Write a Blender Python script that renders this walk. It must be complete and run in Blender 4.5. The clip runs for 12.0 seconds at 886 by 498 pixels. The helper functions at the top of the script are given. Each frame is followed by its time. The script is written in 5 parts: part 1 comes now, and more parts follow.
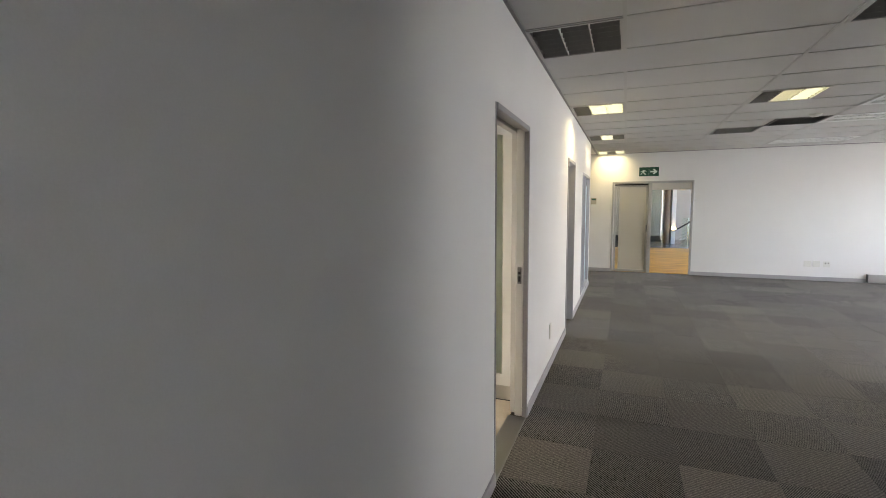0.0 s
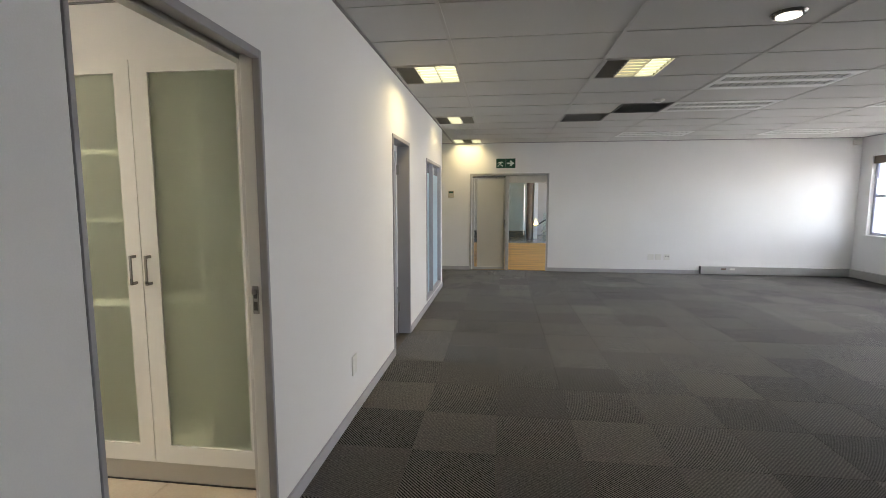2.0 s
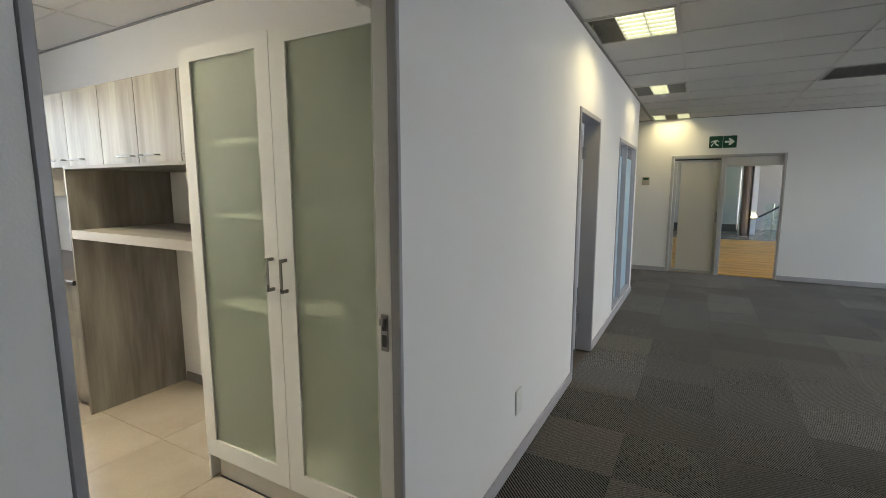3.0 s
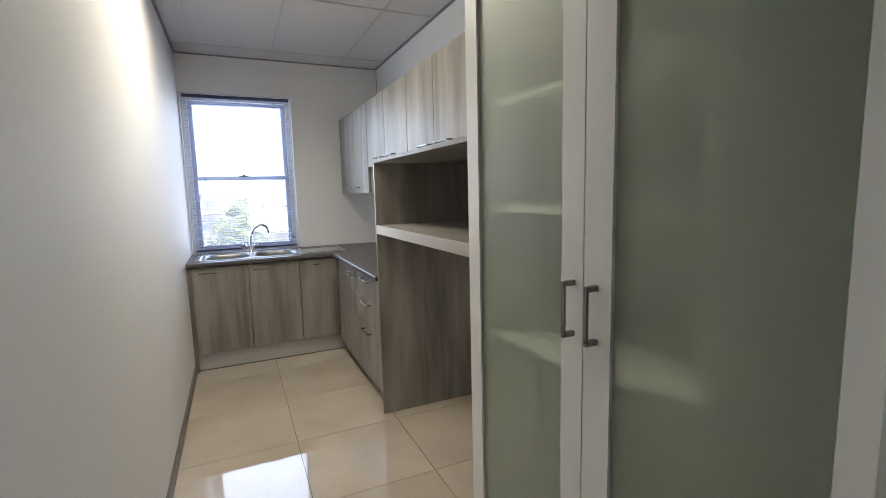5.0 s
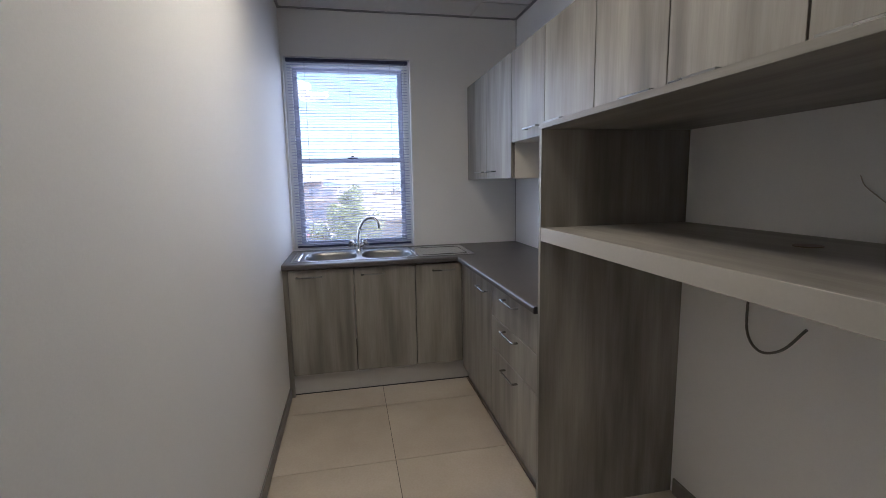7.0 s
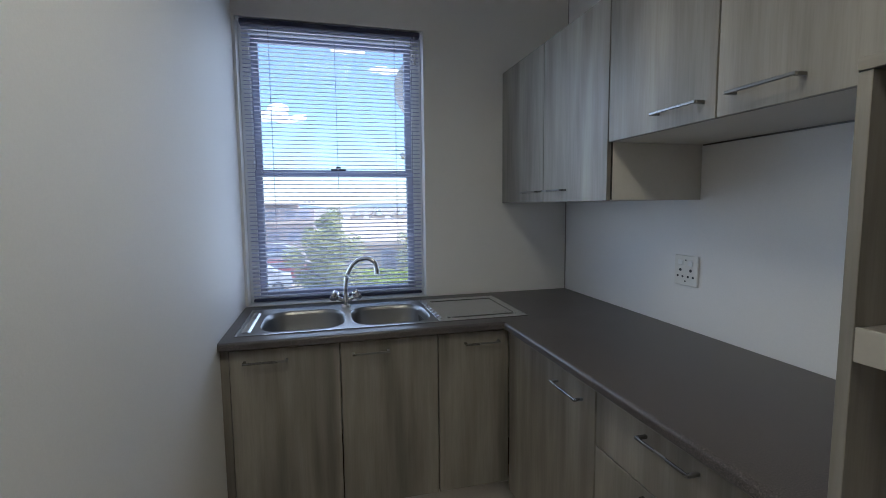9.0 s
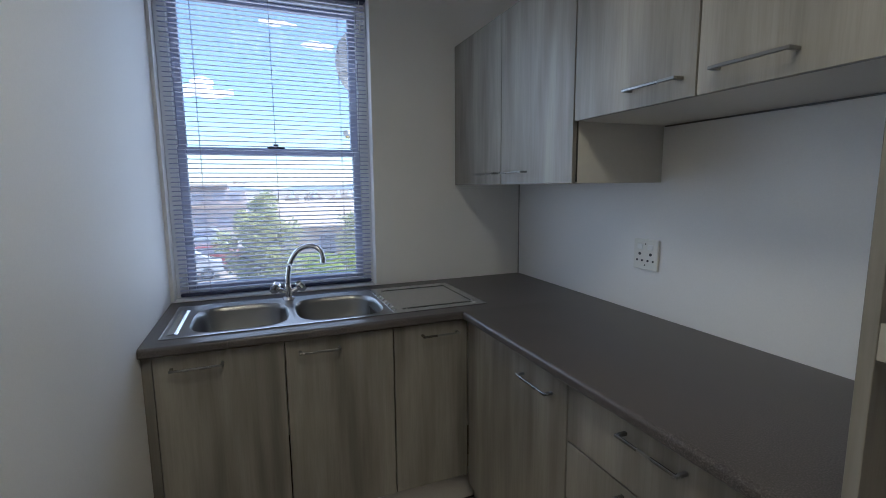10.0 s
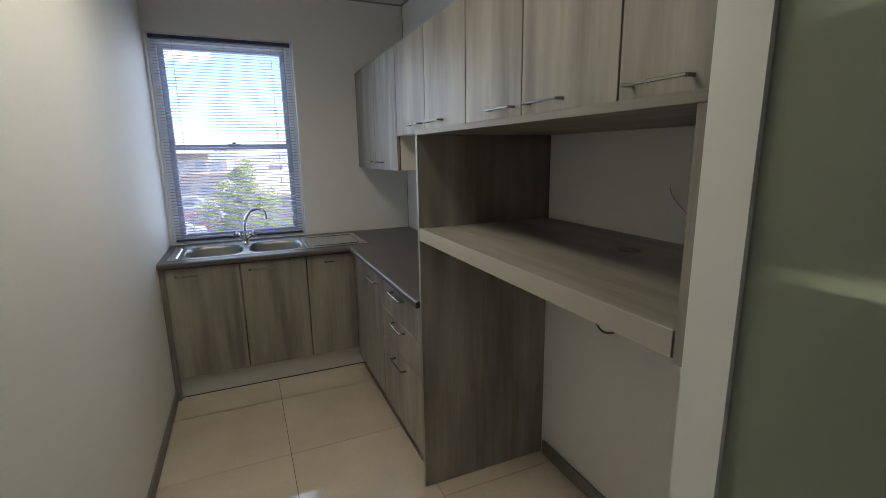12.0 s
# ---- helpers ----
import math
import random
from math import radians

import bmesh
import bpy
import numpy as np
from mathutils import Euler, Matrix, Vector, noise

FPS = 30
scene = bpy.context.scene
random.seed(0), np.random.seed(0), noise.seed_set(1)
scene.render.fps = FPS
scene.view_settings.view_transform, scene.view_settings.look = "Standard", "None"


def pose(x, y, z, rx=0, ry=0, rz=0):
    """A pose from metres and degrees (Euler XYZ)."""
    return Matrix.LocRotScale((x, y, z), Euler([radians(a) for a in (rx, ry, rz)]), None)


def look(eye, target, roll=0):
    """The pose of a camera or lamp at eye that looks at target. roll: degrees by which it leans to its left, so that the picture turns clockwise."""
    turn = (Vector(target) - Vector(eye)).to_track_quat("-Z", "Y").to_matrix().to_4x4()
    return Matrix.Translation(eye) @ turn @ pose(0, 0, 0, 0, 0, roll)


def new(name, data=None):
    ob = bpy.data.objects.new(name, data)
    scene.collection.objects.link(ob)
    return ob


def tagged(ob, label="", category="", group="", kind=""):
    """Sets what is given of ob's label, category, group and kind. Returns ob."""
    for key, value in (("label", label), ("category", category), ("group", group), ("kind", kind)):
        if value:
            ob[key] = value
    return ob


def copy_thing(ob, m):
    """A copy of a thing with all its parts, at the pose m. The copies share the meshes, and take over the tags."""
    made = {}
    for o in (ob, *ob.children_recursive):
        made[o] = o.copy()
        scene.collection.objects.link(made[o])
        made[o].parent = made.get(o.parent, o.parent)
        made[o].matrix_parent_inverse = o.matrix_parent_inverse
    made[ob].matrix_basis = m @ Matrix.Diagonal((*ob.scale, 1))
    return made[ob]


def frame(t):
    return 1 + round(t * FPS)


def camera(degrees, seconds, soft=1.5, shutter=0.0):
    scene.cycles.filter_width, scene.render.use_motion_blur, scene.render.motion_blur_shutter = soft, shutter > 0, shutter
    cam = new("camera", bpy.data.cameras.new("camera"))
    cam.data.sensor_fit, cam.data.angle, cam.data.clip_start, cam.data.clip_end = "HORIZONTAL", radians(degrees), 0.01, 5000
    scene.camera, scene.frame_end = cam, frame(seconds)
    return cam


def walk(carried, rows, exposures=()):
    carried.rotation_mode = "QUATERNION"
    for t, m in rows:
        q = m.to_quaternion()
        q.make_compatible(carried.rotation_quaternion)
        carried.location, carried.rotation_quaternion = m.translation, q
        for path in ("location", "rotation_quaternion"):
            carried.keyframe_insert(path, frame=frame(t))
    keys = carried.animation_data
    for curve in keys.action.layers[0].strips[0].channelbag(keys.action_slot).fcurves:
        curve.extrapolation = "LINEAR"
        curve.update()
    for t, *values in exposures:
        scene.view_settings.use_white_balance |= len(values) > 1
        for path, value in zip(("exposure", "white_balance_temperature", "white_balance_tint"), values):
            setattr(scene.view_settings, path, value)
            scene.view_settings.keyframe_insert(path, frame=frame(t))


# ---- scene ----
cam = camera(88.0, 12.0, soft=0.9)
PATH = [
    (0, (0.631, -0.063, 1.54), (-0.106, 1.785, 1.343), -0.4),
    (0.5, (0.762, 0.22, 1.488), (0.279, 2.151, 1.297), -0.1),
    (1, (0.885, 0.588, 1.505), (0.601, 2.558, 1.313), 0.0),
    (1.5, (1.009, 0.93, 1.486), (0.808, 2.91, 1.292), -0.1),
    (2, (0.976, 1.296, 1.459), (0.727, 3.268, 1.245), 0.0),
    (2.5, (0.869, 1.655, 1.47), (0.344, 3.57, 1.23), -0.1),
    (3, (0.781, 1.972, 1.49), (-0.181, 3.704, 1.218), -0.1),
    (3.5, (0.639, 2.204, 1.465), (-0.641, 3.716, 1.194), -0.7),
    (3.7, (0.563, 2.267, 1.458), (-0.819, 3.688, 1.191), -1.0),
    (5.5, (-0.125, 2.576, 1.408), (-1.996, 3.231, 1.145), -1.3),
    (6, (-0.403, 2.576, 1.403), (-2.301, 3.137, 1.119), -1.2),
    (6.5, (-0.665, 2.609, 1.4), (-2.585, 3.09, 1.111), -1.2),
    (7, (-0.957, 2.609, 1.402), (-2.897, 3.003, 1.115), -1.1),
    (9, (-2.125, 2.579, 1.408), (-4.054, 3.073, 1.219), -0.6),
    (9.5, (-2.268, 2.565, 1.407), (-4.156, 3.197, 1.225), -0.8),
    (10, (-2.28, 2.559, 1.411), (-4.119, 3.298, 1.142), -0.5),
    (10.5, (-2.065, 2.582, 1.407), (-3.865, 3.386, 1.073), -0.7),
    (11, (-1.744, 2.611, 1.437), (-3.523, 3.442, 1.056), -1.0),
    (11.5, (-1.328, 2.635, 1.492), (-3.097, 3.474, 1.081), -0.9),
    (12, (-0.869, 2.684, 1.526), (-2.666, 3.46, 1.114), -0.9),
]
walk(cam, [(t, look(e, g, r)) for t, e, g, r in PATH], [(0, 3.4, 6450, 14), (0.5, 3.55, 6400, 14), (1.0, 3.3, 6350, 15), (1.5, 3.2, 6400, 14), (2.0, 2.95, 6400, 13), (2.5, 2.6, 6250, 11), (3.0, 2.7, 6100, 9), (3.7, 2.8, 5900, 8), (5.5, 1.9, 5500, 16), (6.5, 1.65, 5450, 18), (7.2, 1.4, 5400, 17), (9.0, 1.0, 5300, 10), (10.0, 1.0, 5300, 10), (10.5, 1.05, 5450, 11), (11.0, 1.25, 5600, 11), (11.5, 1.3, 5700, 10), (12, 1.3, 5750, 9)])

# ---------- world, sun, exposure ----------
world = bpy.data.worlds.new("sky_world")
scene.world = world
world.use_nodes = True
wn = world.node_tree.nodes
sky = wn.new("ShaderNodeTexSky")
sky.sky_type = "NISHITA"
sky.sun_disc = False
sky.sun_elevation = radians(62)
sky.sun_rotation = radians(23)
sky.air_density, sky.dust_density, sky.ozone_density = 1.0, 0.4, 2.0
world.node_tree.links.new(sky.outputs[0], wn["Background"].inputs[0])
wn["Background"].inputs[1].default_value = 0.15

sun = new("sun", bpy.data.lights.new("sun", "SUN"))
sun.data.energy, sun.data.angle, sun.data.color = 5.0, radians(0.5), (1.0, 0.95, 0.88)
sun.matrix_world = look((13, 31, 60), (0, 0, 0))

OFFICE_WINDOW_LIGHT = 4.5
TUBE_GLOW = 0.30
TUBE_LIGHT = 0.5
KITCHEN_GLOW = 1.0
KITCHEN_LAMP_LIGHT = 4.9
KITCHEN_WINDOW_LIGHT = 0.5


# ---------- materials ----------
def mat(name, col, rough=0.6, metal=0.0, **kw):
    m = bpy.data.materials.new(name)
    m.use_nodes = True
    n = m.node_tree.nodes
    p = n["Principled BSDF"]
    p.inputs["Base Color"].default_value = (*col, 1)
    p.inputs["Roughness"].default_value = rough
    p.inputs["Metallic"].default_value = metal
    for k, v in kw.items():
        p.inputs[k.replace("_", " ")].default_value = v
    return m


def nd(m, kind, **props):
    n = m.node_tree.nodes.new(kind)
    for k, v in props.items():
        if k == "operation":
            n.operation = v
        elif k == "blend_type":
            n.blend_type = v
        elif k == "data_type":
            n.data_type = v
    return n


def lk(m, a, b):
    m.node_tree.links.new(a, b)


def bsdf(m):
    return m.node_tree.nodes["Principled BSDF"]


def position(m, scale=(1, 1, 1), rot=(0, 0, 0), shift=False):
    """World-space coordinates, optionally shifted object by object."""
    g = nd(m, "ShaderNodeNewGeometry")
    mp = nd(m, "ShaderNodeMapping")
    mp.inputs["Scale"].default_value = scale
    mp.inputs["Rotation"].default_value = [radians(a) for a in rot]
    src = g.outputs["Position"]
    if shift:
        oi = nd(m, "ShaderNodeObjectInfo")
        mul = nd(m, "ShaderNodeMath", operation="MULTIPLY")
        mul.inputs[1].default_value = 37.0
        lk(m, oi.outputs["Random"], mul.inputs[0])
        add = nd(m, "ShaderNodeVectorMath", operation="ADD")
        lk(m, src, add.inputs[0])
        lk(m, mul.outputs[0], add.inputs[1])
        src = add.outputs[0]
    lk(m, src, mp.inputs["Vector"])
    return mp.outputs[0]


def noise_tex(m, vec, scale, detail=4.0, rough=0.55):
    n = nd(m, "ShaderNodeTexNoise")
    n.inputs["Scale"].default_value = scale
    n.inputs["Detail"].default_value = detail
    n.inputs["Roughness"].default_value = rough
    lk(m, vec, n.inputs["Vector"])
    return n.outputs[0]


def ramp(m, fac, stops):
    r = nd(m, "ShaderNodeValToRGB")
    e = r.color_ramp.elements
    while len(e) < len(stops):
        e.new(0.5)
    for el, (pos, c) in zip(e, stops):
        el.position, el.color = pos, (*c, 1)
    lk(m, fac, r.inputs[0])
    return r.outputs[0]


def mix(m, a, b, fac=0.5, kind="MULTIPLY"):
    x = nd(m, "ShaderNodeMixRGB", blend_type=kind)
    if isinstance(fac, float):
        x.inputs[0].default_value = fac
    else:
        lk(m, fac, x.inputs[0])
    lk(m, a, x.inputs[1])
    lk(m, b, x.inputs[2])
    return x.outputs[0]


def bump(m, h, strength, dist=0.01):
    b = nd(m, "ShaderNodeBump")
    b.inputs["Strength"].default_value = strength
    b.inputs["Distance"].default_value = dist
    lk(m, h, b.inputs["Height"])
    lk(m, b.outputs[0], bsdf(m).inputs["Normal"])


def mottled(name, col, rough, var=0.06, s1=1.3, s2=60.0, bmp=0.08, metal=0.0, shift=False, **kw):
    """A plain surface with slow tonal drift, fine grain and slight relief."""
    m = mat(name, col, rough, metal, **kw)
    v = position(m, shift=shift)
    big = ramp(m, noise_tex(m, v, s1, 3.0), [(0.3, tuple(c * (1 - var) for c in col)), (0.7, tuple(min(1, c * (1 + var * 0.6)) for c in col))])
    fine_n = noise_tex(m, v, s2, 3.0)
    fine = ramp(m, fine_n, [(0.25, (1 - var, 1 - var, 1 - var)), (0.75, (1, 1, 1))])
    lk(m, mix(m, big, fine, 1.0), bsdf(m).inputs["Base Color"])
    r = nd(m, "ShaderNodeMapRange")
    r.inputs[3].default_value, r.inputs[4].default_value = max(0.02, rough - 0.06), min(1, rough + 0.08)
    lk(m, noise_tex(m, v, s1 * 4, 4.0), r.inputs[0])
    lk(m, r.outputs[0], bsdf(m).inputs["Roughness"])
    if bmp:
        bump(m, fine_n, bmp, 0.003)
    return m


M = {}
M["wall"] = mottled("wall_paint", (0.83, 0.82, 0.805), 0.62, 0.035, 0.7, 220.0, 0.12)
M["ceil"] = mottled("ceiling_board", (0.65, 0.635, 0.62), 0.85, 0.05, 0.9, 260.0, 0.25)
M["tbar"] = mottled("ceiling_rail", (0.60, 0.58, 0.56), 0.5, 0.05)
M["rim"] = mottled("shadow_trim", (0.28, 0.27, 0.27), 0.5, 0.05)
M["skirt"] = mottled("skirting_paint", (0.42, 0.41, 0.43), 0.45, 0.06, 2.0, 90.0)
M["skirt_brown"] = mottled("tile_skirting", (0.20, 0.185, 0.17), 0.45, 0.08, 3.0, 90.0)
M["frame"] = mottled("grey_enamel", (0.36, 0.35, 0.37), 0.38, 0.05, 2.5, 130.0, 0.04)
M["jamb"] = mottled("pale_grey_enamel", (0.60, 0.59, 0.58), 0.38, 0.04, 2.5, 130.0, 0.04)
M["doorgrey"] = mottled("door_enamel", (0.54, 0.55, 0.60), 0.42, 0.05, 2.0, 130.0, 0.04)
M["alu"] = mottled("anodised_aluminium", (0.50, 0.49, 0.47), 0.36, 0.05, 2.0, 160.0, 0.04, metal=0.35)
M["white"] = mottled("white_lacquer", (0.80, 0.80, 0.78), 0.33, 0.02, 1.5, 160.0, 0.03)
M["plastic"] = mottled("white_plastic", (0.76, 0.75, 0.70), 0.35, 0.03, 8.0, 200.0, 0.02)
# white frame paint with its bluish shade put into the colour
M["sash"] = mottled("window_frame_paint", (0.46, 0.48, 0.60), 0.4, 0.05, 3.0, 120.0, 0.04)
# darker steel: the dim room mirrored in the sink bowls is put into the colour
M["steel"] = mottled("dim_brushed_steel", (0.31, 0.305, 0.30), 0.34, 0.07, 4.0, 240.0, 0.05, metal=1.0)
# same sink steel made brighter, for the window mirrored in drainer and rim
M["lit_steel"] = mottled("lit_steel_sheet", (0.58, 0.58, 0.57), 0.24, 0.05, 4.0, 240.0, 0.03, metal=1.0)
M["chrome"] = mat("chrome", (0.75, 0.75, 0.76), 0.12, 1.0)
M["nickel"] = mottled("satin_nickel", (0.26, 0.255, 0.245), 0.26, 0.02, 0.6, 300.0, 0.0, metal=0.9)
M["black"] = mottled("black_plastic", (0.025, 0.025, 0.027), 0.4, 0.1)
M["grille"] = mottled("grille_metal", (0.16, 0.16, 0.16), 0.45, 0.08, metal=0.3)
M["grille2"] = mottled("grille_and_dim_louvre_metal", (0.38, 0.37, 0.36), 0.5, 0.06, metal=0.3)
M["louvre"] = mottled("lamp_louvre", (0.72, 0.72, 0.70), 0.3, 0.04, metal=0.25)
# tray colour is darkened for the shade inside unlit bays
M["troffer"] = mottled("shaded_lamp_tray", (0.26, 0.25, 0.22), 0.4, 0.04)
M["blind"] = mottled("blind_slat_enamel", (0.38, 0.40, 0.50), 0.4, 0.04, 6.0, 100.0, 0.0)
M["headrail"] = mottled("blind_headrail_enamel", (0.045, 0.05, 0.10), 0.4, 0.06)
M["cord"] = mat("cord", (0.30, 0.30, 0.33), 0.8)
M["cable"] = mat("cable_sheath", (0.10, 0.09, 0.085), 0.5)
M["cable_thin"] = mat("thin_cable_sheath", (0.36, 0.33, 0.28), 0.5)
# near-black board: the shade inside door gaps is put into its colour
M["gap_shade"] = mottled("gap_shade_board", (0.05, 0.045, 0.04), 0.6, 0.08)
M["plinth"] = mottled("aluminium_plinth", (0.62, 0.61, 0.60), 0.30, 0.07, 2.5, 120.0, 0.03, metal=0.4)
M["kick"] = mottled("pale_kick_plate", (0.56, 0.54, 0.50), 0.34, 0.05, 2.5, 120.0, 0.03, metal=0.2)
M["carcass"] = mottled("carcass_board", (0.66, 0.63, 0.57), 0.45, 0.04)
M["green"] = mottled("sign_green", (0.01, 0.075, 0.045), 0.4, 0.05)
M["signwhite"] = mottled("sign_white", (0.75, 0.80, 0.76), 0.4, 0.03)


def glow(name, col, strength):
    m = mat(name, col, 0.5)
    bsdf(m).inputs["Emission Color"].default_value = (*col, 1)
    bsdf(m).inputs["Emission Strength"].default_value = strength
    return m


M["tube"] = glow("lit_tube", (1.0, 0.96, 0.55), TUBE_GLOW)
M["tube_dim"] = glow("ageing_tube", (1.0, 0.90, 0.50), TUBE_GLOW * 0.45)
M["kitchen_tube"] = glow("kitchen_tube", (1.0, 0.88, 0.64), KITCHEN_GLOW)
M["bulb"] = glow("lit_downlight", (1.0, 0.93, 0.80), 0.7)
M["warmlamp"] = glow("warm_wall_lamp", (1.0, 0.78, 0.35), 2.6)


def glass(name, col, rough):
    m = mat(name, col, rough)
    bsdf(m).inputs["Transmission Weight"].default_value = 1.0
    bsdf(m).inputs["IOR"].default_value = 1.45
    return m


M["glass"] = glass("clear_glass", (0.97, 0.99, 0.98), 0.0)
# window pane: clear glass with an added veil of scattered daylight, standing in for haze
m = M["hazed"] = glass("hazed_window_glass", (0.97, 0.99, 0.98), 0.0)
tl = nd(m, "ShaderNodeBsdfTranslucent")
tl.inputs[0].default_value = (0.95, 0.93, 0.95, 1)
mx = nd(m, "ShaderNodeMixShader")
veil = nd(m, "ShaderNodeMapRange")
veil.inputs[3].default_value, veil.inputs[4].default_value = 0.08, 0.14
lk(m, noise_tex(m, position(m), 3.0, 4.0), veil.inputs[0])
lk(m, veil.outputs[0], mx.inputs[0])
lk(m, bsdf(m).outputs[0], mx.inputs[1])
lk(m, tl.outputs[0], mx.inputs[2])
lk(m, mx.outputs[0], m.node_tree.nodes["Material Output"].inputs["Surface"])
M["hallglass"] = glass("green_edge_glass", (0.80, 0.92, 0.86), 0.02)
M["frost"] = glass("frosted_glass", (0.87, 0.93, 0.79), 0.30)
bsdf(M["frost"]).inputs["IOR"].default_value = 1.3
bsdf(M["frost"]).inputs["Transmission Weight"].default_value = 0.88
M["film"] = glass("blue_film_glass", (0.52, 0.66, 0.74), 0.45)
M["film2"] = glass("grey_film_glass", (0.62, 0.60, 0.54), 0.5)
bsdf(M["film"]).inputs["Transmission Weight"].default_value = 0.6
bsdf(M["film2"]).inputs["Transmission Weight"].default_value = 0.35


def wood(name, dark, mid, light, along):
    """Grey oak laminate with streaks along one axis."""
    m = mat(name, mid, 0.42)
    sc = [7.5, 7.5, 7.5]
    sc["xyz".index(along)] = 0.5
    v = position(m, tuple(sc), shift=True)
    fine_sc = [90.0, 90.0, 90.0]
    fine_sc["xyz".index(along)] = 5.0
    v2 = position(m, tuple(fine_sc), shift=True)
    broad = [9.0, 9.0, 9.0]
    broad["xyz".index(along)] = 1.3
    v3 = position(m, tuple(broad), shift=True)
    a = ramp(m, noise_tex(m, v, 1.0, 6.0, 0.66), [(0.26, tuple(0.45 * p + 0.55 * q for p, q in zip(dark, mid))), (0.50, mid), (0.76, tuple(0.5 * p + 0.5 * q for p, q in zip(light, mid)))])
    n2 = noise_tex(m, v2, 1.0, 3.0, 0.7)
    b = ramp(m, n2, [(0.3, (0.84, 0.83, 0.82)), (0.6, (1, 1, 1))])
    c = ramp(m, noise_tex(m, v3, 1.0, 2.0), [(0.32, (0.60, 0.59, 0.585)), (0.50, (0.86, 0.86, 0.855)), (0.66, (1.06, 1.06, 1.06))])
    lk(m, mix(m, mix(m, a, b, 0.8), c, 1.0), bsdf(m).inputs["Base Color"])
    bump(m, n2, 0.12, 0.002)
    return m


WD, WM, WL = (0.128, 0.117, 0.100), (0.312, 0.290, 0.254), (0.45, 0.425, 0.378)
M["wood"] = wood("grey_oak_upright", WD, WM, WL, "z")
M["woodx"] = wood("grey_oak_lengthwise", WD, WM, WL, "x")
M["edge"] = mottled("light_edging", (0.41, 0.385, 0.335), 0.4, 0.05, 5.0, 120.0)

# dark speckled worktop
m = M["top"] = mat("worktop_laminate", (0.10, 0.09, 0.085), 0.36)
v = position(m)
sp = noise_tex(m, v, 320.0, 2.0)
c1 = ramp(m, sp, [(0.30, (0.050, 0.043, 0.040)), (0.55, (0.105, 0.092, 0.087)), (0.78, (0.21, 0.19, 0.18))])
c2 = ramp(m, noise_tex(m, v, 5.0, 4.0), [(0.3, (0.85, 0.85, 0.85)), (0.7, (1, 1, 1))])
lk(m, mix(m, c1, c2, 1.0), bsdf(m).inputs["Base Color"])
bump(m, sp, 0.10, 0.001)

# polished cream floor tile
m = M["ftile"] = mat("polished_porcelain", (0.62, 0.55, 0.42), 0.03, 0.0, IOR=2.0, Coat_Weight=1.0, Coat_Roughness=0.015, Coat_IOR=2.0)
v = position(m, shift=True)
c1 = ramp(m, noise_tex(m, v, 2.2, 5.0), [(0.3, (0.57, 0.487, 0.385)), (0.7, (0.69, 0.603, 0.49))])
c2 = ramp(m, noise_tex(m, v, 90.0, 3.0), [(0.3, (0.94, 0.93, 0.91)), (0.7, (1, 1, 1))])
lk(m, mix(m, c1, c2, 1.0), bsdf(m).inputs["Base Color"])
M["thermostat"] = mottled("cream_plastic", (0.50, 0.46, 0.38), 0.45, 0.04)
M["grout"] = mottled("tile_grout", (0.10, 0.082, 0.062), 0.8, 0.1, 8.0, 150.0)


